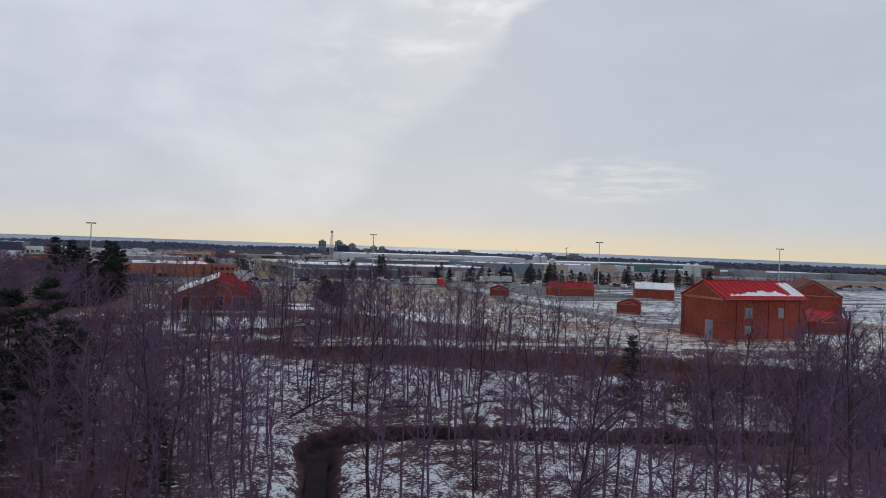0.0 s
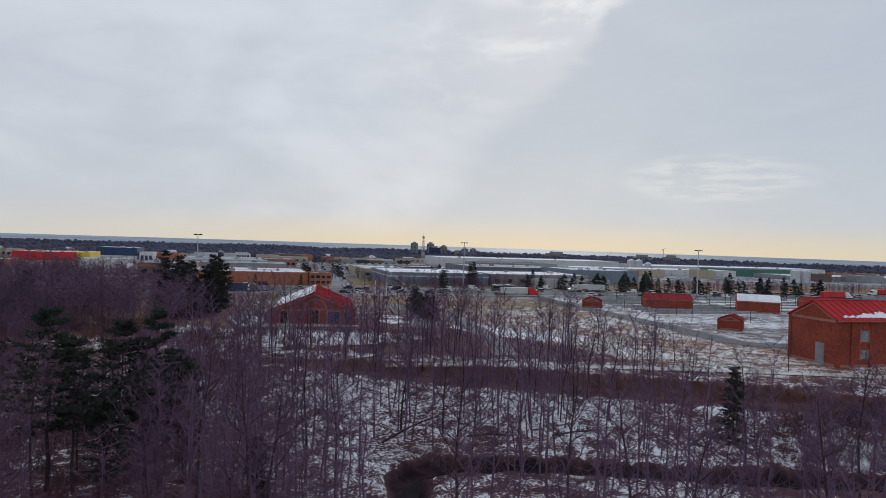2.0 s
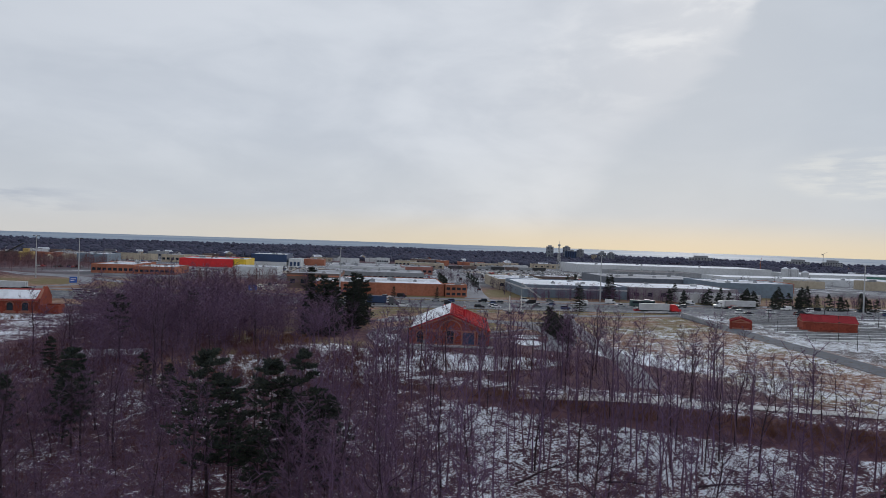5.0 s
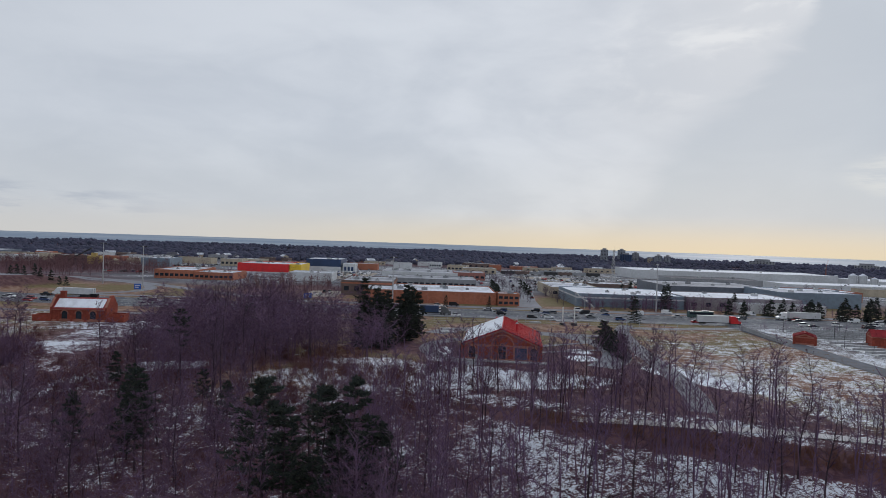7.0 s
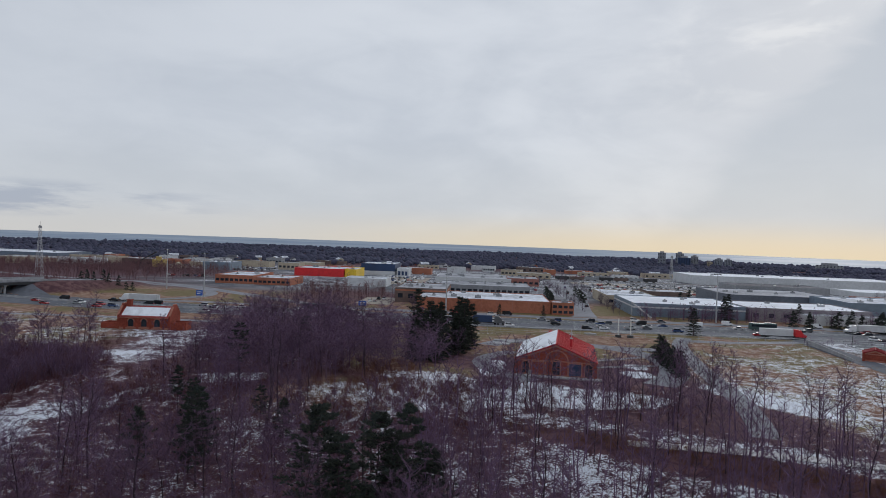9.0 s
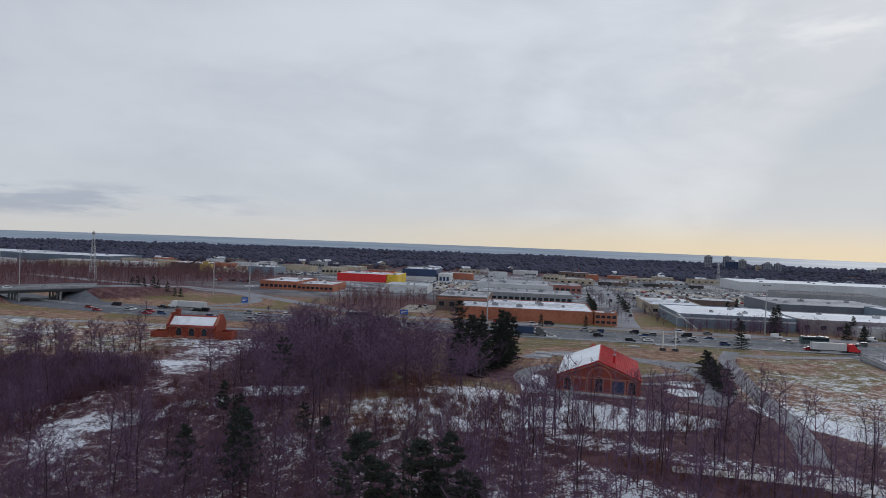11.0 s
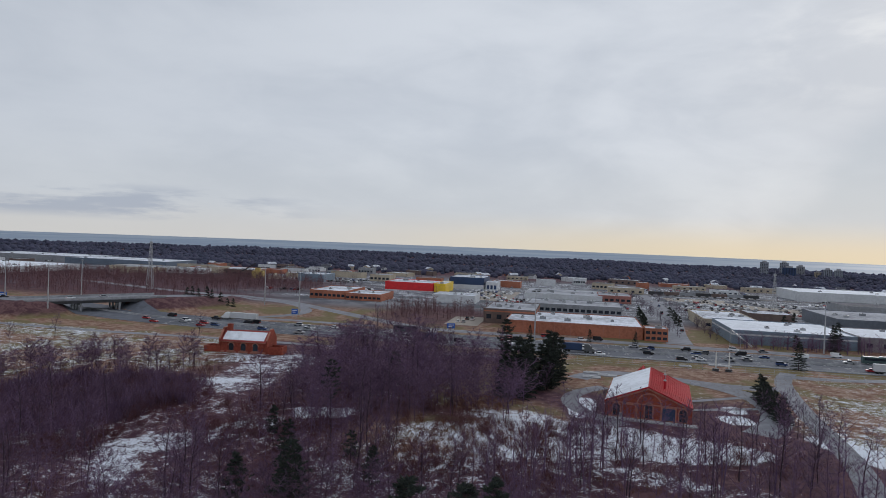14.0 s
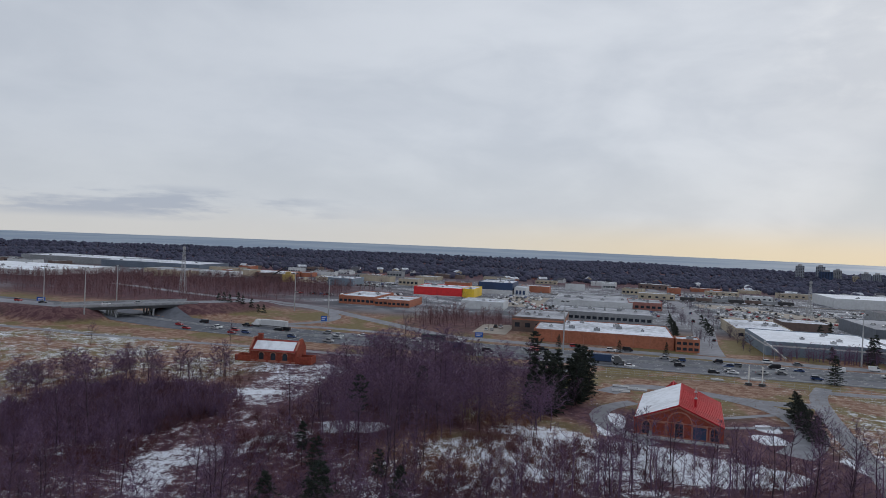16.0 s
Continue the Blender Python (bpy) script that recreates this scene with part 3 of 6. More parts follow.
def front_of_hall(t, w, l, eave, ridge):
    """The big arch, arched windows, panel and door of the gable front."""
    k = w / 26.5
    mb = MB()
    arch_band(mb, 0.4 * k, 0.7, 7.2 * k, 6.7, 0.35, -0.2, 0)
    part("great_arch", mb, STONE, t, "pale stone arch on the brick gable")
    for cx, ww, hh in ((0.3 * k, 2.0, 4.2), (-10.0 * k, 1.9, 3.4), (11.0 * k, 1.9, 3.4)):
        wn = part("window", MB().prism(arch(cx, 0.7, ww, hh), -0.06, -0.02), GLASS, t, "tall arched window")
        b = MB()
        arch_band(b, cx, 0.7, ww, hh, 0.3, -0.2, 0)
        part("surround", b, STONE, wn)
        part("mullion", MB().box(cx - 0.06, cx + 0.06, -0.1, -0.055, 0.7, 0.7 + hh - 0.1), BRICK, wn)
        for z in (1.8, 2.8):
            part("glazing_bar", MB().box(cx - ww / 2, cx + ww / 2, -0.1, -0.055, z, z + 0.08), BRICK, wn)
    d = part("door", MB().box(4.6 * k, 8.6 * k, -0.08, -0.02, 0.05, 4.0), BLUEWALL, t, "wide dark blue roll-up door")
    for z in np.arange(0.5, 3.9, 0.6):
        part("slat", MB().box(4.6 * k, 8.6 * k, -0.1, -0.08, z, z + 0.05), DARKSTEEL, d)
    part("door_frame", MB().box(4.2 * k, 4.6 * k, -0.2, 0, 0, 4.4).box(8.6 * k, 9.0 * k, -0.2, 0, 0, 4.4).box(4.6 * k, 8.6 * k, -0.2, 0, 4.0, 4.4), STONE, t)
    part("panel_frame", MB().box(-8.3 * k, -8.0 * k, -0.14, 0, 0.7, 4.3).box(-4.1 * k, -3.8 * k, -0.14, 0, 0.7, 4.3).box(-8.0 * k, -4.1 * k, -0.14, 0, 4.0, 4.3), STONE, t)
    part("service_box", MB().box(-7.6, -6.8, -0.5, 0, 0.2, 1.6), CONCRETE, t)
    part("forecourt", MB().box(-13, 13, -3.0, -0.15, -0.4, 0.35), CONCRETE, t, "low concrete terrace before the gable")


# the brick hall with the arched front
hall = gable_hall("brick_hall", (66.3, 190.2), -20, 22.4, 32, 4.7, 9.2, "red brick hall with arched windows and half-snowed red roof", snow_left=True, front=front_of_hall, side_windows=1.6, vents=2)
gable_hall("brick_annex", (76.5, 226), -20, 8, 8, 3.4, 7.4, "small red brick building behind the brick hall", over=0.3)


def front_of_big(t, w, l, eave, ridge):
    part("door", MB().box(1.0, 3.6, -0.1, -0.02, 0.05, 5.0), GREYWALL, t, "tall grey metal door")
    part("gable_course", MB().box(-w / 2, w / 2, -0.16, 0, eave - 0.6, eave - 0.3), STONE, t)


big = gable_hall("pump_hall", (155.0, 96.8), -106.5 + 180, 14.5, 25.5, 10.6, 14.2, "tall red brick hall with red metal roof", roofmat=REDROOF, front=front_of_big)
big.matrix_world = pose(154.5, 97.2, gz(155, 97) - 0.1, 0, 0, -106)
for i, yy in enumerate((6.0, 16.5)):
    for z in ((5.8, 2.0) if i == 0 else (5.8,)):
        w = part("window", MB().box(7.2, 7.32, yy + 0.3, yy + 2.3, z, z + (2.5 if z > 3 else 1.9)), mat("frosted_pane", (0.22, 0.27, 0.27), 0.25, 0.2, 1.0, 0), big, "grey-green glazed window")
        for q in (yy - 0.05, yy + 2.3):
            part("surround", MB().box(7.2, 7.42, q, q + 0.35, z - 0.3, z + (2.8 if z > 3 else 2.2)), STONE, w)
sl = 3.6 / 7.25
for k in range(38):
    yy = 2.2 + k * 0.62
    deep = (0.5 + 1.7 * step(4, 12, yy) * (0.75 + 0.25 * math.sin(k * 0.8))) * (1 - 0.75 * step(17, 20, yy)) if yy < 21.5 else 6.0 - 0.5 * (k % 2)
    x1 = 6.9 - 0.2 * abs(math.sin(k * 1.3))
    x0 = max(0.5, x1 - deep - 0.2 * math.sin(k * 2.1))
    top = [(x0, 14.2 - sl * x0 + 0.34), (x1, 14.2 - sl * x1 + 0.34), (x1, 14.2 - sl * x1 + 0.41), (x0, 14.2 - sl * x0 + 0.42)]
    part("snow_patch", MB().prism(top, yy, yy + 0.62), SNOW, big, "thin snow left on the red roof")
gable_hall("pump_hall_wing", (219, 101), -75 + 20, 15, 22, 9.4, 13.6, "red brick hall with shallow brown roof", roofmat=mat("brown_roof", (0.20, 0.085, 0.07), 0.7, 0.2, 0.5, 0.1), side_windows=2.2)
gable_hall("brick_porch", (199, 86), -30, 9, 10, 3.6, 6.0, "low red brick building with red roof", over=0.3)


def hut(at, turn, w, l, eave, ridge, label, snow=False, roofmat=None, name="brick_hut"):
    return gable_hall(name, at, turn, w, l, eave, ridge, label, snow_left=snow, snow_right=snow, roofmat=roofmat or mat("dark_red_roof", (0.25, 0.022, 0.03), 0.75, 0.18, 0.6, 0.05), over=0.35)


hut((193, 216), -40, 7, 7, 3.0, 4.2, "small red brick valve hut beside the basins")
hut((217.5, 211.5), -124, 9, 18.5, 4.2, 6.2, "long red brick filter house with red roof")
hut((188, 146), -60, 6.6, 6.6, 3.4, 4.6, "small red brick kiosk with pale roof edge")
hut((252, 193), -140, 12, 16, 4.6, 7.0, "red brick hut with snowy roof", snow=True)
hut((262, 168), -120, 9, 14, 3.8, 5.4, "low red brick shed with red roof")
hut((300, 196), -130, 8, 18, 3.6, 5.0, "low red brick shed behind the basins")

# pump house by the highway: raised gables, arched windows towards the clearing, low walled yards
def pump_house():
    t = thing("pump_house", pose(-74.5, 283.5, gz(-72, 279) - 0.1, 0, 0, -98), "red brick pump house with snow-covered roof", "building")
    h, l, eave, ridge = 5.2, 19.0, 4.8, 8.2
    sl = (ridge - eave) / h
    part("wall", MB().prism([(-h, 0), (h, 0), (h, eave), (0, ridge), (-h, eave)], 0, l), BRICK, t, "red brick walls")
    part("plinth", MB().box(-h - 0.1, h + 0.1, -0.1, l + 0.1, 0, 0.8), STONE, t)
    roof = mat("dull_red_roof", (0.27, 0.055, 0.05), 0.7, 0.2, 0.5, 0.1)
    for sx in (-1, 1):
        q = [(0, ridge + 0.03), (sx * (h + 0.45), eave - 0.45 * sl + 0.03), (sx * (h + 0.5), eave - 0.45 * sl + 0.25), (0, ridge + 0.27)]
        sheet = part("roof", MB().prism(q if sx < 0 else q[::-1], 0.3, l - 0.3), roof, t, "dull red roof slope")
        for k in range(12):
            yy = 0.9 + k * (l - 1.9) / 11
            q2 = [(sx * 0.1, ridge + 0.24), (sx * h, eave + 0.24), (sx * h, eave + 0.33), (sx * 0.1, ridge + 0.33)]
            part("seam", MB().prism(q2 if sx < 0 else q2[::-1], yy, yy + 0.08), roof, sheet)
        part("gutter", MB().box(min(sx * h, sx * (h + 0.7)) if sx < 0 else h + 0.45, -h - 0.45 if sx < 0 else h + 0.7, 0.3, l - 0.3, eave - 0.45, eave - 0.25), STONE, t)
    part("snow_cover", MB().prism([(0.9, ridge - sl * 0.9 + 0.40), (0.9, ridge - sl * 0.9 + 0.27), (5.1, eave + 0.06 + 0.27), (5.1, eave + 0.06 + 0.40)], 1.0, l - 1.2), SNOW, t, "even snow on the roof slope")
    for y0 in (-0.35, l - 0.25):
        rim = [(-h - 0.3, 0), (h + 0.3, 0), (h + 0.3, eave + 0.5), (2.2, ridge + 0.2), (1.3, ridge + 1.0), (-1.3, ridge + 1.0), (-2.2, ridge + 0.2), (-h - 0.3, eave + 0.5)]
        g = part("gable_parapet", MB().prism(rim, y0, y0 + 0.6), BRICK, t, "raised brick gable")
        part("coping", MB().box(-1.45, 1.45, y0 - 0.08, y0 + 0.68, ridge + 1.0, ridge + 1.2), STONE, g)
        for sx in (-1, 1):
            q = [(sx * 2.1, ridge + 0.24), (sx * (h + 0.4), eave + 0.5), (sx * (h + 0.4), eave + 0.68), (sx * 2.1, ridge + 0.44)]
            part("coping", MB().prism(q if sx < 0 else q[::-1], y0 - 0.08, y0 + 0.68), STONE, g)
    part("chimney", MB().box(-0.9, 0.9, 1.2, 2.8, ridge - 1.0, ridge + 2.2).box(-1.05, 1.05, 1.05, 2.95, ridge + 2.2, ridge + 2.5), BRICK, t, "stepped brick chimney")
    for yy in (4.6, 9.5, 14.4):
        w = part("window", MB().add([(h + 0.05, yy + a, z) for a, z in arch(0, 1.1, 2.0, 2.8)], [tuple(range(13))]), GLASS, t, "tall arched window")
        for a0 in range(12):
            f = lambda k, r: (yy + r * math.cos(math.pi * k / 12), 2.9 + r * math.sin(math.pi * k / 12))
            c4 = [f(a0, 1.05), f(a0, 1.4), f(a0 + 1, 1.4), f(a0 + 1, 1.05)]
            part("arch_stone", MB().add([(h + 0.02, a, z) for a, z in c4] + [(h + 0.16, a, z) for a, z in c4], [(4, 5, 6, 7), (0, 1, 5, 4), (1, 2, 6, 5), (2, 3, 7, 6), (3, 0, 4, 7)]), STONE, w)
        part("sill", MB().box(h, h + 0.2, yy - 1.3, yy + 1.3, 0.85, 1.08), STONE, w)
    for yy in (2.3, 7.05, 11.95, 16.8):
        part("pilaster", MB().box(h - 0.02, h + 0.22, yy - 0.4, yy + 0.4, 0, eave - 0.45), BRICK, t)
    for y0, y1, z1 in ((-6.5, -0.4, 2.3), (l + 0.4, l + 6.2, 3.0)):
        part("yard_wall", MB().box(h - 0.4, h + 0.0, y0, y1, 0, z1).box(-1.0, -0.6, y0, y1, 0, z1).box(-0.6, h - 0.4, y0 if y0 < 0 else y1 - 0.4, y0 + 0.4 if y0 < 0 else y1, 0, z1), BRICK, t, "low brick yard wall")
    return t


pump_house()

RNG = random.Random(5)


def flat_block(name, u0, u1, v0, v1, h, wallmat, label, roofmat=None, turn=0.0, units=4, bands=(), windows=0, wm=None, category="building"):
    """A flat-roofed block in highway coordinates, with parapet and roof units."""
    uc, vc = (u0 + u1) / 2, (v0 + v1) / 2
    x, y = uv(uc, vc)
    a, b = (u1 - u0) / 2, (v1 - v0) / 2
    t = thing(name, pose(x, y, gz(x, y) - 0.3, 0, 0, HEAD + turn), label, category)
    part("wall", MB().box(-a, a, -b, b, 0, h), wallmat, t)
    part("roof", MB().box(-a + 0.35, a - 0.35, -b + 0.35, b - 0.35, h, h + 0.12), roofmat or SNOWROOF, t, "flat roof with thin snow")
    part("parapet", MB().box(-a, a, -b, -b + 0.3, h, h + 0.5).box(-a, a, b - 0.3, b, h, h + 0.5).box(-a, -a + 0.3, -b + 0.3, b - 0.3, h, h + 0.5).box(a - 0.3, a, -b + 0.3, b - 0.3, h, h + 0.5), wm or wallmat, t)
    for i in range(units):
        ux, uy = RNG.uniform(-a * 0.8, a * 0.8), RNG.uniform(-b * 0.7, b * 0.7)
        s = RNG.uniform(0.8, 1.7)
        hv = part("roof_unit", MB().box(ux - s, ux + s, uy - s * 0.7, uy + s * 0.7, h + 0.1, h + 0.4 + s * 0.7), RNG.choice((GREYWALL, STEEL, CONCRETE)), t, "roof ventilation unit")
        part("cowl", MB().tube((ux, uy, h + 0.4 + s * 0.7), (ux, uy, h + 0.7 + s * 0.7), 0.5, 0.4, 8), DARKSTEEL, hv)
    for z0, z1, m in bands:
        part("wall_band", MB().box(-a - 0.05, a + 0.05, -b - 0.05, b + 0.05, z0, z1), m, t)
    for i in range(windows):
        xx = -a + (i + 0.5) * 2 * a / windows
        ww = min(1.4, a / windows * 0.7)
        zz = h * 0.35
        part("window", MB().box(xx - ww, xx + ww, -b - 0.09, -b + 0.02, zz, zz + h * 0.3), GLASS, t)
    return t


def pane_grid(t, xs, zs, w, h, y, m=None):
    for x in xs:
        for z in zs:
            part("window", MB().box(x - w / 2, x + w / 2, y - 0.08, y + 0.02, z, z + h), m or GLASS, t)


plaza = flat_block("brick_warehouse", -36, 35, 371, 424, 6.2, BRICK_TAN, "long orange brick warehouse with snowy flat roof", units=9)
for i in range(9):
    part("pilaster", MB().box(-34.5 + i * 8.3, -34.2 + i * 8.3, -26.62, -26.4, 0, 6.2), STONE, plaza)
part("coping", MB().box(-35.6, 35.6, -26.6, -26.2, 6.3, 6.8), STONE, plaza)
off = flat_block("brick_office", 35.6, 47, 368.5, 380, 6.4, BRICK_TAN, "two-storey orange brick office with dark windows", units=1)
pane_grid(off, (-4.2, -1.4, 1.4, 4.2), (1.2, 4.0), 2.0, 1.4, -5.75)
flat_block("dark_front_store", -52, -22, 404, 452, 8.4, BROWNWALL, "brown store with black and brick wall panels", roofmat=GREYROOF, units=6, bands=((7.0, 7.8, BRICK_TAN),), windows=5)
flat_block("grey_depot", -32, 31, 480, 522, 6.5, GREYWALL, "long grey depot with gravel roof", roofmat=GREYROOF, units=10, windows=16)
flat_block("grey_depot", -42, 22, 590, 655, 6.0, WHITEWALL, "low pale depot with dark roof units", roofmat=GREYROOF, units=10)
flat_block("pink_store", 19, 46, 600, 640, 6.5, mat("pink_block", (0.33, 0.15, 0.13), 0.9, 0.15, 0.5, 0.1), "dull red block store with gravel roof", roofmat=GREYROOF, units=5, windows=6)
wa = flat_block("white_roof_warehouse", 80, 139, 380, 436, 7.0, TEALWALL, "blue-grey clad warehouse with wide snow-white roof", roofmat=SNOW, units=5, bands=((4.9, 5.7, WHITEWALL),))
flat_block("white_roof_warehouse", 140.5, 204, 380, 426, 7.0, mat("dull_clad", (0.26, 0.235, 0.25), 0.7, 0.15, 0.4, 0.05), "brown-grey warehouse with wide snow-white roof", roofmat=SNOW, units=2, windows=8)
lo = flat_block("loading_hall", 165, 212, 370, 379.5, 5.0, WHITEWALL, "low white loading hall with dark bays", roofmat=SNOWROOF, units=1)
pane_grid(lo, [-20 + i * 5.2 for i in range(9)], (0.6,), 3.6, 3.0, -4.25)
flat_block("tan_store", 76, 108, 440, 498, 6.2, TANWALL, "tan brick store with snow-white roof", roofmat=SNOWROOF, units=4, windows=6)
flat_block("tan_store", 116, 146, 506, 532, 5.6, BROWNWALL, "low brown store with snow-white roof", roofmat=SNOWROOF, units=4)
flat_block("dark_roof_depot", 160, 236, 470, 540, 8.0, mat("slate_clad", (0.12, 0.135, 0.165), 0.6, 0.15, 0.4, 0.05), "dark blue-grey depot with gravel roof", roofmat=GREYROOF, units=6)
flat_block("dark_roof_depot", 214, 292, 610, 655, 8.0, GREYWALL, "grey depot with dark flat roof", roofmat=DARKROOF, units=6)
flat_block("blue_works", 212, 262, 420, 470, 9.0, TEALWALL, "pale blue clad works with snowy roof", roofmat=SNOWROOF, units=5)
flat_block("tan_store", 262, 300, 480, 520, 7.0, BRICK_TAN, "brick store with pale roof", roofmat=SNOWROOF, units=3)
flat_block("long_white_warehouse", 232, 470, 800, 880, 11, WHITEWALL, "very long white warehouse with snowy roof", roofmat=SNOW, units=6)
flat_block("long_white_warehouse", 480, 760, 760, 830, 10, WHITEWALL, "long white warehouse with snowy roof", roofmat=SNOW, units=6)
flat_block("long_white_warehouse", 330, 520, 640, 690, 6, WHITEWALL, "long white warehouse beyond the plant", roofmat=SNOW, units=6)
flat_block("long_white_warehouse", 560, 800, 600, 660, 6, GREYWALL, "long grey warehouse with snowy roof", roofmat=SNOWROOF, units=6)
flat_block("green_shed", 540, 640, 690, 730, 9, mat("green_clad", (0.06, 0.17, 0.14), 0.6, 0.15, 0.4, 0.05), "dark green long shed", roofmat=DARKROOF, units=2)
flat_block("red_store", -172, -127, 620, 664, 8.0, REDWALL, "bright red store with white roof", roofmat=SNOWROOF, units=5, bands=((0, 1.2, WHITEWALL),))
flat_block("yellow_store", -126.5, -116, 622, 664, 8.0, YELLOWWALL, "bright yellow end bay of a store", roofmat=SNOWROOF, units=1)
flat_block("navy_store", -124, -90, 690, 738, 12, BLUEWALL, "navy blue store with white lower wall", units=3, bands=((0, 5.2, WHITEWALL),))
sg = flat_block("painted_kiosk", -88, -76, 690, 715, 8, WHITEWALL, "white store end with painted panels", units=0)
pane_grid(sg, (-3.5, 0.0, 3.5), (1.5,), 2.2, 4.0, -12.55, BLUEWALL)
flat_block("white_shed", -106, -74, 518, 546, 6.0, WHITEWALL, "low white shed with snowy roof", units=2)
b2 = flat_block("brick_strip_mall", -196, -168, 496, 545, 6.2, BRICK_TAN, "orange brick strip building with snowy roof", units=4, windows=8)
b3 = flat_block("brick_strip_mall", -167, -140, 494, 530, 5.2, BRICK_TAN, "orange brick strip building with pale band", units=3, windows=8, bands=((4.2, 4.8, STONE),))
flat_block("teal_shed", -286, -258, 690, 725, 8.0, TEALWALL, "blue clad shed with white roof", units=2)
flat_block("white_roof_warehouse", -720, -566, 600, 716, 7.0, WHITEWALL, "wide warehouse with snow-white roof", roofmat=SNOW, units=8)
flat_block("grey_depot", -900, -720, 920, 1000, 11.0, GREYWALL, "long grey works with snowy roof", roofmat=SNOWROOF, units=6)
flat_block("grey_depot", -720, -560, 880, 960, 9.0, mat("blue_grey_clad", (0.14, 0.17, 0.22), 0.7, 0.15, 0.4, 0.05), "blue-grey depot with pale roof", roofmat=SNOWROOF, units=6)
flat_block("tan_store", -470, -380, 790, 830, 6.0, BRICK_TAN, "long low orange brick store", units=3)
flat_block("tan_store", -560, -470, 760, 800, 5.0, TANWALL, "low tan store with gravel roof", roofmat=GREYROOF, units=3)

# block fields farther off: low workshops and stores
TAKEN = []
for _ in range(420):
    u, v = RNG.uniform(-1000, 1250), RNG.uniform(560, 1060)
    w, d = RNG.uniform(14, 46), RNG.uniform(12, 30)
    if v < 745 and (-215 < u < 330 or -800 < u < -540) or (200 < u < 820 and 640 < v < 900) or (-760 < u < -540 and v < 980):
        continue
    if v < 700 and u < -215 and RNG.random() < 0.97:
        continue
    if any(abs(u - a) < w + b and abs(v - c) < d + e for a, b, c, e in TAKEN):
        continue
    TAKEN.append((u, w / 2 + 4, v, d / 2 + 4))
    wmat, words = RNG.choice(((WHITEWALL, "white"), (TANWALL, "tan"), (GREYWALL, "grey"), (BROWNWALL, "brown"), (BRICK_TAN, "brick"), (WHITEWALL, "white"), (YELLOWWALL, "yellow") if RNG.random() < 0.3 else (TANWALL, "tan")))
    rmat, rw = RNG.choice(((SNOWROOF, "snowy"), (GREYROOF, "gravel"), (SNOWROOF, "snowy"), (DARKROOF, "dark")))
    flat_block("workshop", u - w / 2, u + w / 2, v - d / 2, v + d / 2, RNG.uniform(4, 8), wmat, "low %s workshop with %s flat roof" % (words, rw), roofmat=rmat, turn=RNG.choice((0, 0, 8, -12)), units=2, windows=RNG.choice((0, 5)))


def tower(x, y, w, d, h, turn, floors, cols, wallmat, label):
    """An apartment tower with a window for each bay."""
    t = thing("apartment_tower", pose(x, y, gz(x, y) - 1, 0, 0, turn), label, "tower", "lakeside towers")
    part("wall", MB().box(-w / 2, w / 2, -d / 2, d / 2, 0, h), wallmat, t)
    part("penthouse", MB().box(-w / 4, w / 4, -d / 4, d / 4, h, h + 4), CONCRETE, t)
    for i in range(cols):
        for k in range(floors):
            xx, zz = -w / 2 + (i + 0.5) * w / cols, (k + 0.3) * h / floors
            part("window", MB().box(xx - w / cols * 0.22, xx + w / cols * 0.22, -d / 2 - 0.15, -d / 2 + 0.1, zz, zz + h / floors * 0.5), GLASS, t)
    return t


def polar(bearing, dist):
    return dist * math.sin(radians(bearing)), dist * math.cos(radians(bearing))


# concrete with the grey-blue of far haze mixed into its colour
HAZE = mat("hazy_concrete", (0.24, 0.26, 0.30), 0.8, 0.12, 0.2, 0)
for bear, dist, w, h, wm, lab in ((27.12, 2050, 21, 36, HAZE, "pale slab apartment tower"), (28.45, 2080, 22, 36, HAZE, "pale stepped apartment tower"), (28.8, 2030, 32, 25, BLUEWALL, "dark blue glass block"),
                                  (29.53, 2060, 20, 29, GREYWALL, "grey apartment tower with rounded top"), (31.27, 2050, 21, 24, HAZE, "pale concrete apartment block"), (31.95, 2060, 20, 23, HAZE, "pale concrete apartment block"), (30.65, 2080, 16, 15, TANWALL, "small tan apartment block")):
    x, y = polar(bear, dist)
    tower(x, y, w, 18, h, -bear, 9, 5, wm, lab)
for bear, dist, w, h, wm, lab in ((38.7, 2280, 70, 30, GREYWALL, "wide stepped grey block on the shore"), (45.4, 2250, 60, 30, GREYWALL, "wide dark waterfront block"), (47.6, 2250, 50, 32, GREYWALL, "waterfront block under construction")):
    x, y = polar(bear, dist)
    t = tower(x, y, w, 24, h * 0.55, -bear, 4, 8, wm, lab)
    part("upper_storey", MB().box(-w * 0.3, w * 0.3, -8, 8, h * 0.55, h * 0.75), wm, t)


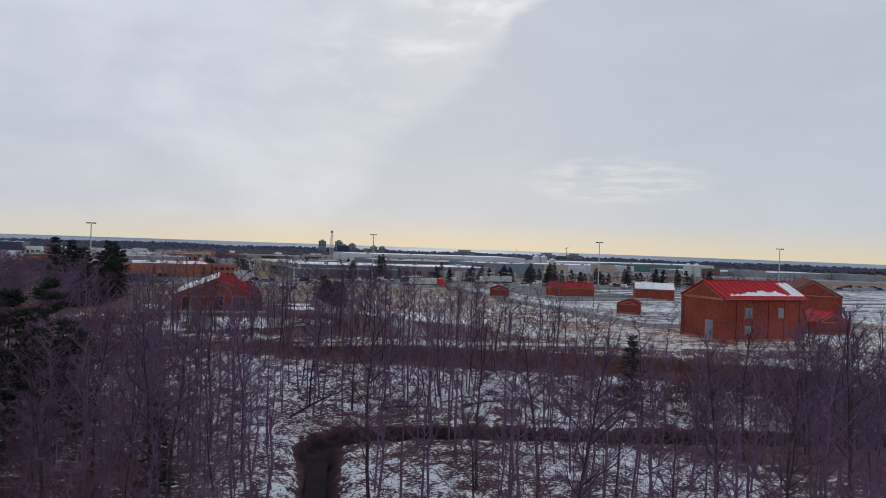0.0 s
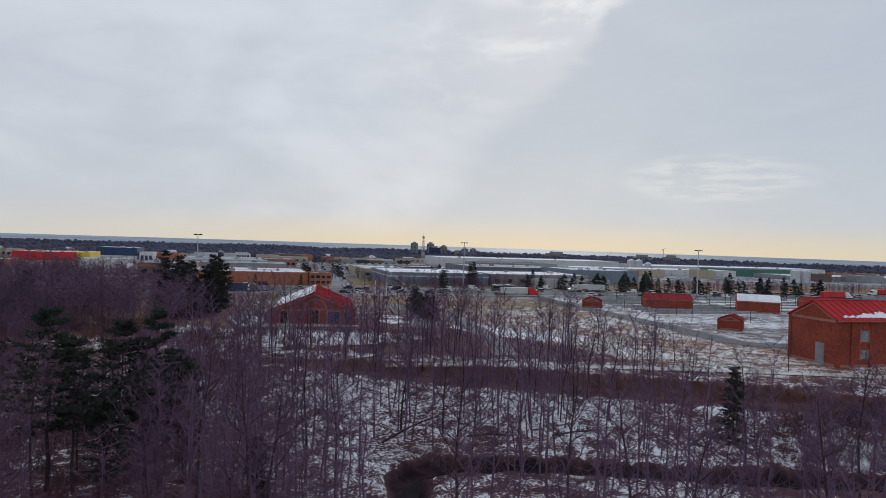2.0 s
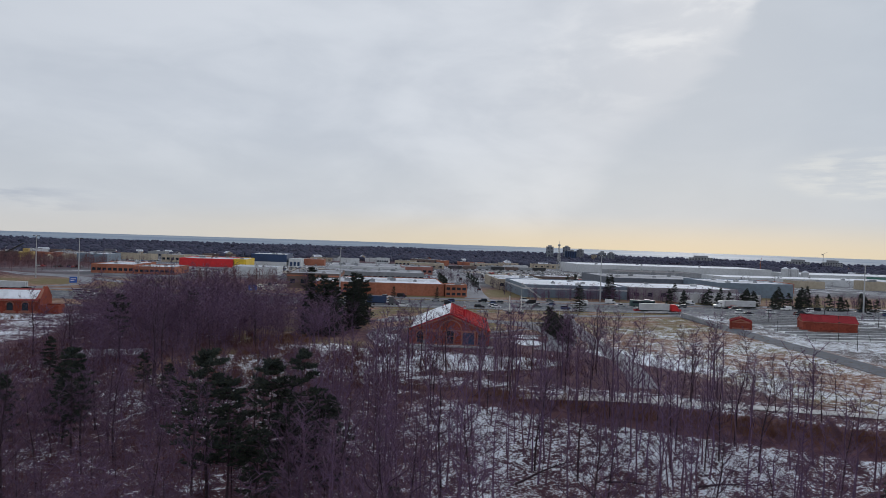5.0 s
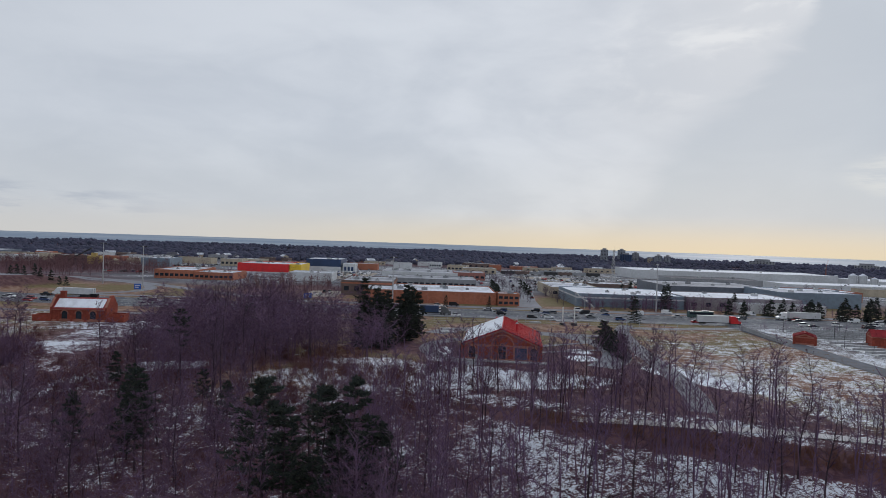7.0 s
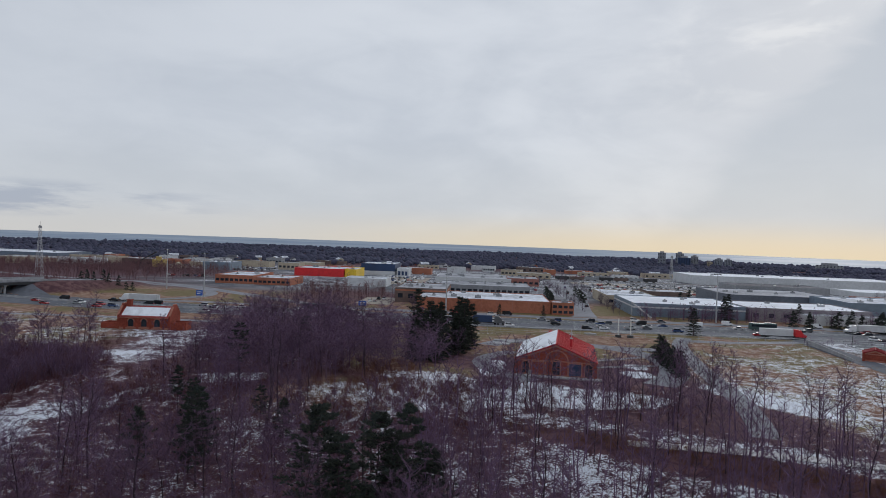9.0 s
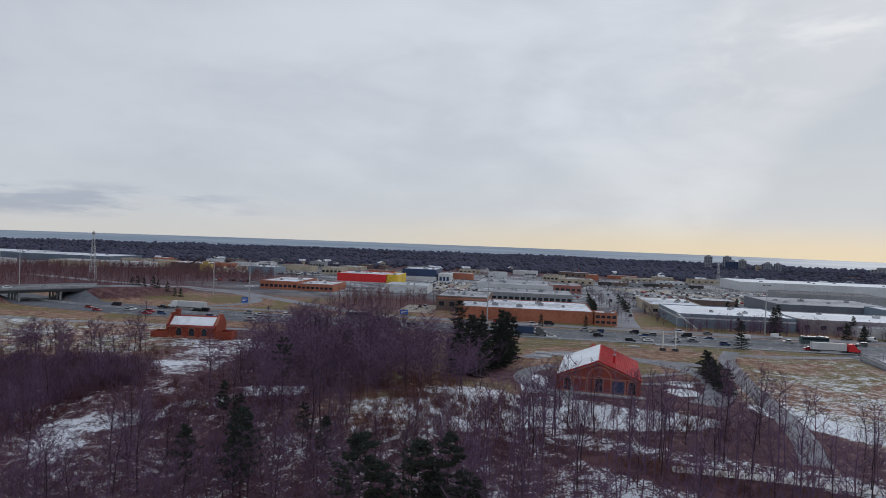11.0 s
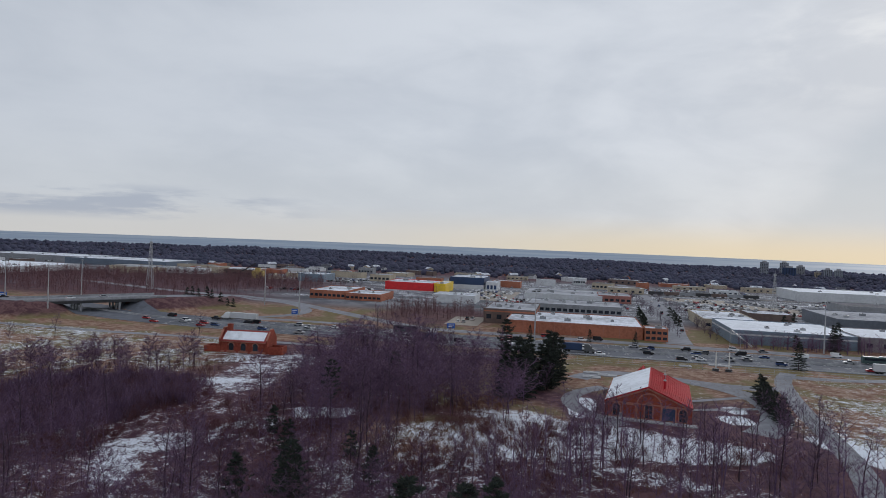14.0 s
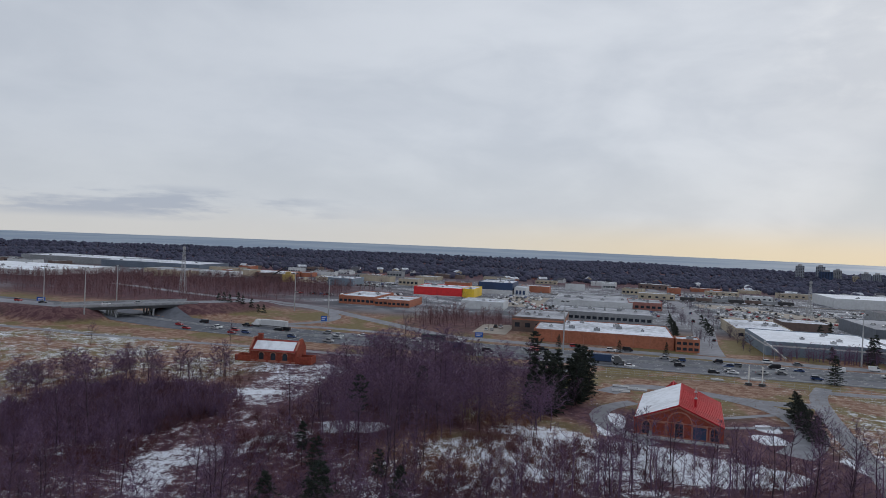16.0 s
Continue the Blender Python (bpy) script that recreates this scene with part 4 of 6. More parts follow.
# houses at the edge of the lakeside woods
for k in range(44):
    u, v = RNG.uniform(-700, 900), RNG.uniform(985, 1190)
    x, y = uv(u, v + 0.06 * u)
    w, l, e = RNG.uniform(7, 10), RNG.uniform(9, 15), RNG.uniform(4.5, 7)
    wm, wd = RNG.choice(((WHITEWALL, "white"), (TANWALL, "tan"), (GREYWALL, "grey"), (BRICK_TAN, "brick")))
    rm, rw = RNG.choice(((SNOWROOF, "snowy"), (DARKROOF, "dark"), (SNOWROOF, "snowy")))
    t = thing("house", pose(x, y, gz(x, y) - 0.2, 0, 0, RNG.uniform(0, 180)), "small %s house with %s pitched roof" % (wd, rw), "house", "lakeside houses")
    part("wall", MB().prism([(-w / 2, 0), (w / 2, 0), (w / 2, e), (0, e + 2.6), (-w / 2, e)], 0, l), wm, t)
    part("roof", MB().prism([(-w / 2 - 0.5, e - 0.25), (0, e + 2.62), (w / 2 + 0.5, e - 0.25), (w / 2 + 0.5, e + 0.1), (0, e + 2.97), (-w / 2 - 0.5, e + 0.1)], -0.4, l + 0.4), rm, t)


# ---- trees ----
def bare_tree(seed, height, spread, twigs=300, low=0.32):
    """A leafless tree: a swaying trunk, then curved limbs, branches and fine twigs in one crown mesh."""
    r = random.Random(seed)
    trunk, crown, fine_twigs = MB(), MB(), MB()
    n, rad = 9, height * 0.0092
    p, d = Vector((0, 0, -0.4)), Vector((r.uniform(-0.05, 0.05), r.uniform(-0.05, 0.05), 1)).normalized()
    spine = [p.copy()]
    for i in range(n):
        q = p + d * (height * 0.97 / n)
        trunk.tube(p, q, rad * (1 - i / n) ** 0.8 + 0.012, rad * (1 - (i + 1) / n) ** 0.8 + 0.012, 6, False)
        d = (d + Vector((r.uniform(-0.11, 0.11), r.uniform(-0.11, 0.11), 0.05))).normalized()
        p = q
        spine.append(p.copy())
    nodes = []
    limbs = 19
    for k in range(limbs):
        f = low + (0.97 - low) * (k + r.random()) / limbs
        i = min(n - 1, int(f * n))
        base = spine[i].lerp(spine[i + 1], f * n - i)
        a = k * 2.4 + r.uniform(-0.6, 0.6)
        dv = Vector((math.cos(a), math.sin(a), r.uniform(0.25, 0.75) + 0.45 * f)).normalized()
        g = (f - low) / (1 - low)
        ln = height * spread * (0.55 + 1.5 * g * (1 - g) + 0.35 * (1 - g)) * (1.12 - 0.62 * g) * r.uniform(0.65, 1.2)
        q, rr = base.copy(), rad * (0.46 - 0.30 * g) * r.uniform(0.7, 1.1)
        for sg in range(4):
            q2 = q + dv * ln / 4
            crown.tube(q, q2, rr * (1 - sg * 0.22), rr * (0.78 - sg * 0.22) + 0.006, 4, False)
            for _ in range(2 if sg else 1):
                nodes.append((q.lerp(q2, r.random()), dv.copy(), ln * (0.62 - 0.09 * sg), rr * (0.5 - 0.08 * sg)))
            q = q2
            dv = (dv + Vector((r.uniform(-0.34, 0.34), r.uniform(-0.34, 0.34), r.uniform(-0.05, 0.3)))).normalized()
        nodes.append((q.copy(), dv.copy(), ln * 0.3, rr * 0.2))
    ends = []
    for b, dv, ln, rr in nodes:
        w = (dv + Vector((r.uniform(-0.85, 0.85), r.uniform(-0.85, 0.85), r.uniform(-0.15, 0.6)))).normalized()
        l, q = ln * r.uniform(0.5, 1.0), b.copy()
        for sg in range(2):
            q2 = q + w * l / 2
            crown.tube(q, q2, max(0.016, rr * (0.8 - 0.3 * sg)), max(0.010, rr * (0.5 - 0.3 * sg)), 3, False)
            ends += [(q.lerp(q2, r.random()), w.copy(), l) for _ in range(3)]
            q = q2
            w = (w + Vector((r.uniform(-0.4, 0.4), r.uniform(-0.4, 0.4), r.uniform(-0.1, 0.4)))).normalized()
    r.shuffle(ends)
    for b, w, l in ends[:int(twigs * 2.3)]:
        v = (w + Vector((r.uniform(-0.8, 0.8), r.uniform(-0.8, 0.8), r.uniform(-0.25, 0.7)))).normalized()
        fine_twigs.tube(b, b + v * max(0.6, l * r.uniform(0.35, 0.85)), 0.016, 0, 3)
    return trunk, crown, fine_twigs


def make_tree(seed, height, spread, label, twigs=300, low=0.32):
    trunk, crown, fine_twigs = bare_tree(seed, height, spread, twigs, low)
    t = thing("bare_tree", pose(0, 0, 0), label, "tree", "bare woodland trees")
    part("trunk", trunk, BARK, t)
    limbs = len(crown.f)
    crown.add(fine_twigs.v, fine_twigs.f)
    cr = part("crown", crown, BRANCH, t, "dark leafless limbs with fine purple-brown twigs")
    cr.data.materials.append(TWIG)
    cr.data.polygons.foreach_set("material_index", [0] * limbs + [1] * (len(crown.f) - limbs))
    return t


KINDS = [make_tree(11, 21, 0.21, "tall slender leafless tree with a narrow crown", 380, 0.36), make_tree(12, 19, 0.26, "leafless woodland tree with upright limbs", 420, 0.3),
         make_tree(13, 22, 0.19, "very tall thin leafless tree", 340, 0.42), make_tree(14, 15, 0.33, "spreading leafless tree with dense twigs", 460, 0.25), make_tree(15, 12, 0.36, "small bushy leafless tree", 420, 0.2),
         make_tree(16, 20, 0.24, "tall leafless tree with a bent stem", 400, 0.34)]


def pine(seed, height, width, label, bare=0.25, whorls=16, kind="evergreen_tree", sprays=6, thick=0.17):
    """A conifer: trunk, drooping branches with many needle sprays."""
    r = random.Random(seed)
    t = thing(kind, pose(0, 0, 0), label, "tree", "evergreens")
    part("trunk", MB().tube((0, 0, -0.4), (0, 0, height * 0.98), height * 0.014, 0.03, 6), BARK, t)
    crown = MB()
    for k in range(whorls):
        f = bare + (1 - bare) * (k + r.random() * 0.7) / whorls
        z = height * f
        reach = width * (1 - f) ** 0.75 * r.uniform(0.6, 1.15) + 0.25
        for j in range(6):
            a = j * 1.05 + k * 1.7 + r.uniform(-0.3, 0.3)
            ln = reach * r.uniform(0.6, 1.1)
            tip = Vector((math.cos(a) * ln, math.sin(a) * ln, z + ln * r.uniform(-0.22, 0.18)))
            lift = r.uniform(-0.5, 0.5) * height / whorls * 1.3
            tip.z += lift
            root = Vector((0, 0, z + lift))
            crown.tube(root, tip, 0.05, 0.015, 3, False)
            for s in range(sprays):
                c = root.lerp(tip, 0.25 + 0.75 * (s + r.random()) / sprays)
                for _ in range(3):
                    v = Vector((math.cos(a) + r.uniform(-1.1, 1.1), math.sin(a) + r.uniform(-1.1, 1.1), r.uniform(-0.25, 0.7))).normalized()
                    crown.tube(c, c + v * r.uniform(0.5, 1.0) * (0.45 + 0.035 * height), thick, 0, 3)
    part("crown", crown, NEEDLE, t, "dark green needle sprays")
    return t




def white_pine(seed, height, width, label, bare=0.34, tiers=10):
    """An old pine: bare lower stem, level tiers of long boughs that carry flat needle plates, gaps between."""
    r = random.Random(seed)
    t = thing("evergreen_tree", pose(0, 0, 0), label, "tree", "evergreens")
    trunk, p = MB(), Vector((0, 0, -0.4))
    for i in range(6):
        q = Vector((r.uniform(-0.25, 0.25), r.uniform(-0.25, 0.25), height * 0.98 * (i + 1) / 6))
        trunk.tube(p, q, height * 0.0125 * (1 - i / 6.3), height * 0.0125 * (1 - (i + 1) / 6.3), 7, False)
        p = q
    part("trunk", trunk, BARK, t)
    boughs, crown = MB(), MB()
    for k in range(tiers):
        g = (k + r.uniform(-0.25, 0.25)) / (tiers - 1)
        z = height * (bare + (0.97 - bare) * min(1, max(0, g)))
        reach = width * (0.62 + 1.25 * g - 1.72 * g * g) * r.uniform(0.75, 1.15) + 0.4
        turn = r.uniform(0, 6.28)
        for j in range(6):
            if r.random() < 0.16:
                continue
            a = turn + j * 1.047 + r.uniform(-0.3, 0.3)
            ln = reach * r.uniform(0.5, 1.12)
            out = Vector((math.cos(a), math.sin(a), 0))
            side = Vector((-out.y, out.x, 0))
            root = Vector((0, 0, z + r.uniform(-0.5, 0.5)))
            bend = root + out * ln * 0.55 + Vector((0, 0, ln * r.uniform(-0.06, 0.06)))
            tip = root + out * ln + Vector((0, 0, ln * r.uniform(0.0, 0.2)))
            boughs.tube(root, bend, 0.075, 0.045, 4, False).tube(bend, tip, 0.045, 0.015, 4, False)
            for sp in range(11):
                f = 0.3 + 0.7 * (sp + r.random()) / 11
                c = root.lerp(bend, f / 0.55) if f < 0.55 else bend.lerp(tip, (f - 0.55) / 0.45)
                c = c + side * r.uniform(-0.36, 0.36) * ln * (1.15 - 0.5 * f) + Vector((0, 0, r.uniform(-0.15, 0.3)))
                for _ in range(5):
                    v = (out * r.uniform(-0.2, 1.0) + side * r.uniform(-1, 1) + Vector((0, 0, r.uniform(-0.12, 0.55)))).normalized()
                    crown.tube(c, c + v * r.uniform(0.55, 1.05), 0.13, 0, 3)
    sprays = len(crown.f)
    crown.add(boughs.v, boughs.f)
    cr = part("crown", crown, NEEDLE, t, "flat dark green needle plates on level boughs")
    cr.data.materials.append(BARK)
    cr.data.polygons.foreach_set("material_index", [0] * sprays + [1] * (len(crown.f) - sprays))
    return t


PINE = white_pine(31, 21, 5.4, "tall dark green pine with open level tiers")
PINE_B = white_pine(36, 20, 4.6, "tall ragged dark green pine with bare stem", 0.42, 9)
PINE_C = white_pine(38, 16, 5.0, "broad dark green pine with dense tiers", 0.2, 9)
SPRUCE = pine(32, 15, 5.0, "dark green conical spruce", 0.05, 18)
CEDAR = pine(33, 14, 3.8, "narrow dark green cedar", 0.04, 20)
LOW = pine(34, 9, 4.0, "squat bushy dark evergreen", 0.04, 14)
LOW_FAR = pine(35, 9, 3.6, "bushy dark evergreen beside a road", 0.04, 9, sprays=4, thick=0.3)


def plant_at(src, x, y, s, rnd, label=""):
    ob = copy_thing(src, pose(x, y, gz(x, y) - 0.15, 0, 0, rnd.uniform(0, 360)) @ Matrix.Diagonal((s, s, s * rnd.uniform(0.92, 1.1), 1)))
    return tagged(ob, label) if label else ob


R = random.Random(77)
for src, spots in ((PINE, ((8.5, 98, 0.97), (0.2, 94, 1.0), (-20.6, 125, 0.84), (-20.9, 187, 0.7), (-4.4, 206, 0.68), (36, 262, 0.85))),
                   (PINE_B, ((12.6, 96.5, 0.95), (3.0, 92.5, 0.86), (-31.5, 165, 0.5), (-12, 150, 0.5))),
                   (PINE_C, ((16.5, 97, 0.85), (6.5, 91, 0.8), (-23, 131, 0.75), (-33, 136, 0.7), (11, 101, 0.8), (-7, 143, 0.55), (-27, 158, 0.6))),
                   (CEDAR, ((32, 214, 1.05), (36, 216, 1.15), (30, 219, 0.9), (39, 222, 1.1), (28, 212, 0.8), (35, 211, 0.9), (43, 228, 1.15), (47, 236, 1.2), (51, 244, 1.1), (41, 238, 1.2), (34, 218, 1.25), (45, 226, 1.2), (37, 229, 1.25), (49, 239, 1.2), (53, 243, 1.0), (31, 224, 1.1), (20, 74, 0.65), (95, 72, 0.85), (46, 230, 1.1))),
                   (SPRUCE, ((158, 277, 0.85), (48, 233, 1.1), (60, 350, 0.4), (88, 340, 0.45), (110, 337, 0.4), (300, 282, 0.6), (262, 290, 0.75), (276, 285, 0.7), (288, 280, 0.8), (316, 270, 0.7), (330, 258, 0.8), (345, 250, 0.75), (360, 246, 0.7), (268, 292, 0.6),
                             (206, 332, 0.8), (212, 338, 0.9), (248, 330, 0.7))),
                   (LOW, ((114.2, 222, 0.95), (112.8, 218, 0.8), (111.4, 214, 0.95), (110.2, 210, 0.8), (109.0, 206, 0.9), (107.8, 202, 0.75), (106.6, 198, 0.85), (105.4, 193, 0.75), (104.2, 188.5, 0.8))),
                   (LOW_FAR, ((254, 302, 0.8), (258, 298, 0.9), (266, 298, 0.8), (271, 294, 0.95), (280, 291, 0.8), (283, 288, 0.9), (292, 286, 0.85), (296, 284, 0.7), (305, 279, 0.9), (310, 277, 0.8), (322, 272, 0.9), (326, 269, 0.8), (337, 264, 0.9), (341, 261, 0.85), (352, 257, 0.9), (357, 254, 0.8), (368, 250, 0.9), (374, 247, 0.8), (384, 244, 0.9), (232, 313, 0.9), (238, 309, 0.9), (133, 392, 0.72), (136, 400, 0.78), (138, 408, 0.72), (141, 418, 0.84), (144, 428, 0.78), (147, 440, 0.78), (150, 452, 0.84), (166, 430, 0.72), (171, 446, 0.78), (176, 462, 0.78), (163, 418, 0.66), (180, 480, 0.84), (155, 470, 0.78), (160, 486, 0.78),
                          (-135, 446, 0.6), (-130, 448, 0.7), (-126, 444, 0.6), (-121, 446, 0.7), (-140, 450, 0.7), (-116, 444, 0.6), (-112, 442, 0.65), (-144, 452, 0.6), (192, 340, 0.8), (240, 440, 0.9), (250, 446, 0.9)))):
    for x, y, s in spots:
        plant_at(src, x, y, s, R)

for k in range(24):
    f = (k + R.random()) / 24
    x, y = 236 + 165 * f + R.uniform(-4, 4), 312 - 72 * f + R.uniform(-5, 5)
    plant_at(LOW_FAR if k % 3 else SPRUCE, x, y, R.uniform(0.7, 1.15) * (1 if k % 3 else 0.7), R)

# woodland: where it is dense and where it opens
CLEAR = ((-55, 268, 30, 17), (-63, 166, 13, 20), (22, 173, 24, 23), (9, 151, 13, 13), (118, 160, 16, 30), (67, 205, 34, 26), (85, 245, 62, 32), (-22, 190, 9, 6), (40, 76, 7, 6), (-51, 232, 14, 34))


def density(x, y):
    s = 0.531 * x + 0.847 * y
    r = math.hypot(x, y)
    u, v = to_uv(x, y)
    if v > 288 or r < 34 or near_line(x, y, CREEK) < 4.5:
        return 0
    for cx, cy, a, b in CLEAR:
        if math.hypot((x - cx) / a, (y - cy) / b) < 1:
            return 0
    if x > 20 and s < 152:
        return 0.45 if x < 98 else 0.26
    if 20 < x < 118 and s < 178 + 0.1 * x:
        return 0.85
    if x > 20:
        return 0.0 if x > 70 or y > 262 else 0.5
    if y > 232 - 0.2 * x and x < -30:
        return 0.0
    if x < -48 and 178 < y:
        return 0.25
    return 0.95


spots, tries = [], 0
while len(spots) < 255 and tries < 60000:
    tries += 1
    a, r = R.uniform(-36, 72), math.sqrt(R.uniform(40 ** 2, 275 ** 2))
    x, y = polar(a, r)
    if R.random() > density(x, y) * (1.0 if r < 170 else 0.55):
        continue
    if any((x - c) ** 2 + (y - d) ** 2 < 16 for c, d in spots):
        continue
    spots.append((x, y))
for i, (x, y) in enumerate(spots):
    sl = 0.531 * x + 0.847 * y
    tall = x > 15 and sl < 190
    if x > 98 and sl < 160:
        plant_at(KINDS[R.choice((0, 1, 3, 4, 4))], x, y, R.uniform(0.45, 0.75), R)
        continue
    src = KINDS[R.choice((0, 0, 1, 2, 5, 5, 3))] if tall else KINDS[R.choice((1, 3, 3, 4, 4, 0))]
    plant_at(src, x, y, (R.uniform(0.8, 1.08) * (1 - 0.2 * step(100, 130, sl)) if sl < 150 else R.uniform(0.62, 0.82)) if tall else R.uniform(0.72, 1.0), R)
# the tall dark wood between the pump house and the brick hall
k = 0
while k < 36:
    x, y = R.uniform(-34, 34), R.uniform(182, 284)
    if to_uv(x, y)[1] > 286 or math.hypot((x + 55) / 30, (y - 268) / 17) < 1 or (x > 15 and y > 255):
        continue
    plant_at(KINDS[R.choice((1, 3, 3, 0))], x, y, R.uniform(0.75, 1.0), R)
    k += 1
for b, d, s in ((63.0, 112, 0.95), (64.5, 118, 1.1), (65.5, 106, 1.1), (66.2, 122, 1.25), (67.0, 112, 1.25), (67.8, 126, 1.3), (68.4, 108, 1.2), (69.2, 120, 1.3), (70, 112, 1.25), (65.8, 128, 1.2)):
    plant_at(KINDS[3], *polar(b, d), s, R)
# single trees on lawns and fields
for x, y, k, s in ((110.5, 209.5, 4, 0.6), (107.4, 199, 4, 0.7), (105.2, 193, 3, 0.6), (103.6, 186, 3, 0.75), (102, 181, 4, 0.8), (101, 176, 3, 0.7), (99, 170, 1, 0.55), (43, 222, 4, 0.8), (-96, 320, 3, 0.7), (-150, 300, 3, 0.75), (-160, 285, 4, 0.7), (-106, 240, 3, 0.8), (-98, 236, 3, 0.85), (-90, 244, 3, 0.8), (-84, 238, 4, 0.9), (-112, 246, 4, 0.8), (-77, 246, 3, 0.9), (-128, 232, 4, 0.8), (-140, 236, 4, 0.8)):
    plant_at(KINDS[k], x, y, s, R)
for src in KINDS + [PINE, PINE_B, PINE_C, SPRUCE, CEDAR, LOW, LOW_FAR]:
    for o in (*src.children_recursive, src):
        bpy.data.objects.remove(o)


def scatter(name, template, places, material, label, category, smooth=False):
    """Many like plants in one mesh: a template of triangles set down at (x, y, z, scale, stretch)."""
    tv, tf = np.array([tuple(p) for p in template.v]), template.f
    rng = np.random.default_rng(9)
    vs, fs = [], []
    n = len(tv)
    for i, (x, y, z, s, st) in enumerate(places):
        a = rng.uniform(0, 6.28)
        c, q = math.cos(a), math.sin(a)
        w = tv * (s, s, s * st)
        vs.append(np.stack([w[:, 0] * c - w[:, 1] * q + x, w[:, 0] * q + w[:, 1] * c + y, w[:, 2] + z], 1))
    allv = np.concatenate(vs)
    k = len(tf[0])
    tfa = np.array(tf)
    allf = (tfa[None] + (np.arange(len(places)) * n)[:, None, None]).reshape(-1, k)
    me = bpy.data.meshes.new(name)
    me.from_pydata(allv.tolist(), [], allf.tolist())
    me.materials.append(material)
    if smooth:
        me.shade_smooth()
    me.update()
    return tagged(new(name, me), label, category, kind="stuff")


def thin_tree(seed, twigs, wide=0.26, low=0.28, thick=1.0, fine_k=None, rise=0.0):
    """A light leafless tree: bent stem, curved limbs, twigs along them; one unit tall."""
    r = random.Random(seed)
    fine_k = fine_k or thick
    m = MB()
    pts = [Vector((0, 0, -0.03))]
    for z in (low, 0.55, 0.8):
        pts.append(Vector((r.uniform(-0.03, 0.03), r.uniform(-0.03, 0.03), z)))
    pts.append(Vector((r.uniform(-0.05, 0.05), r.uniform(-0.05, 0.05), 0.99)))
    for i in range(4):
        if i < 3:
            k0, k1 = (0.0078, 0.0062, 0.0042)[i], (0.0062, 0.0042, 0.0024)[i]
            ring = [(math.cos(q * 2.094), math.sin(q * 2.094)) for q in range(3)]
            lo = [pts[i] + Vector((c * k0 * thick, q * k0 * thick, 0)) for c, q in ring]
            hi = [pts[i + 1] + Vector((c * k1 * thick, q * k1 * thick, 0)) for c, q in ring]
            m.add(lo + hi, [(0, 1, 4), (0, 4, 3), (1, 2, 5), (1, 5, 4), (2, 0, 3), (2, 3, 5)])
        else:
            m.tube(pts[3], pts[4], 0.0026 * thick, 0, 3)
    stems = [(pts[i], pts[i + 1]) for i in (1, 2, 3)]
    for i in range(11):
        f = low + (0.93 - low) * (i + r.random()) / 11
        j = 1 if f < 0.55 else 2 if f < 0.8 else 3
        z0, z1 = pts[j].z, pts[j + 1].z
        root = pts[j].lerp(pts[j + 1], (f - z0) / (z1 - z0) if f > z0 else 0)
        a = i * 2.4 + r.uniform(-0.5, 0.5)
        ln = wide * (1.25 - 0.85 * f) * r.uniform(0.65, 1.15)
        bend = root + Vector((math.cos(a), math.sin(a), 0.5 + 0.4 * rise + r.uniform(-0.2, 0.3))) * ln * 0.6
        tip = bend + Vector((math.cos(a + r.uniform(-0.6, 0.6)), math.sin(a + r.uniform(-0.6, 0.6)), 1.0 + rise)) * ln * 0.42
        m.tube(root, bend, 0.0036 * thick, 0, 3)
        m.tube(root.lerp(bend, 0.72), tip, 0.0024 * thick, 0, 3)
        stems += [(root, bend), (bend, tip)] * 2
    for i in range(twigs):
        root, tip = r.choice(stems)
        p = root.lerp(tip, r.uniform(0.1, 1.0))
        a = r.uniform(0, 6.28)
        d = Vector((math.cos(a), math.sin(a), r.uniform(-0.25, 1.0) + rise)).normalized()
        m.tube(p, p + d * wide * r.uniform(0.2, 0.62) * (1.25 - p.z * 0.55), 0.0021 * fine_k, 0, 3)
    return m


def places_in(n, test, smin, smax, rmin, rmax, amin=-38, amax=74, seed=3):
    r = random.Random(seed)
    res, k = [], 0
    while len(res) < n and k < n * 40:
        k += 1
        x, y = polar(r.uniform(amin, amax), math.sqrt(r.uniform(rmin ** 2, rmax ** 2)))
        if r.random() < test(x, y):
            res.append((x, y, gz(x, y), r.uniform(smin, smax), r.uniform(0.85, 1.15)))
    return res


def dens_left(x, y):
    return density(x, y) if x < 24 else (0.25 if x < 98 else 0.0) * density(x, y)


young = places_in(640, dens_left, 7, 13, 46, 280, seed=4)
scatter("young_trees", thin_tree(5, 120, 0.33, 0.22, 1.0, 1.5), young[::2], TWIG, "dense leafless young woodland, purple-brown", "woodland")
scatter("young_wood", thin_tree(25, 120, 0.40, 0.16, 1.1, 1.5), young[1::2], TWIG, "leafless young trees with rounded crowns", "woodland")
scatter("tall_trees", thin_tree(15, 140, 0.19, 0.36, 1.3, 0.7, 0.4), places_in(255, lambda x, y: density(x, y) if 12 < x < 98 and 0.531 * x + 0.847 * y < 152 else 0, 13, 19, 48, 210, seed=14), TWIG, "more tall slender leafless trees of the creek wood", "woodland")
highway_wood = places_in(215, lambda x, y: 1 if -34 < x < 34 and y > 182 and to_uv(x, y)[1] < 288 and not (x > 15 and y > 255) and math.hypot((x + 55) / 30, (y - 268) / 17) > 1 else 0, 8, 15, 180, 295, -16, 12, seed=16)
scatter("tall_wood", thin_tree(16, 150, 0.42, 0.24, 1.1, 2.0), highway_wood[::2], TWIG, "dense tall leafless wood beside the highway", "woodland")
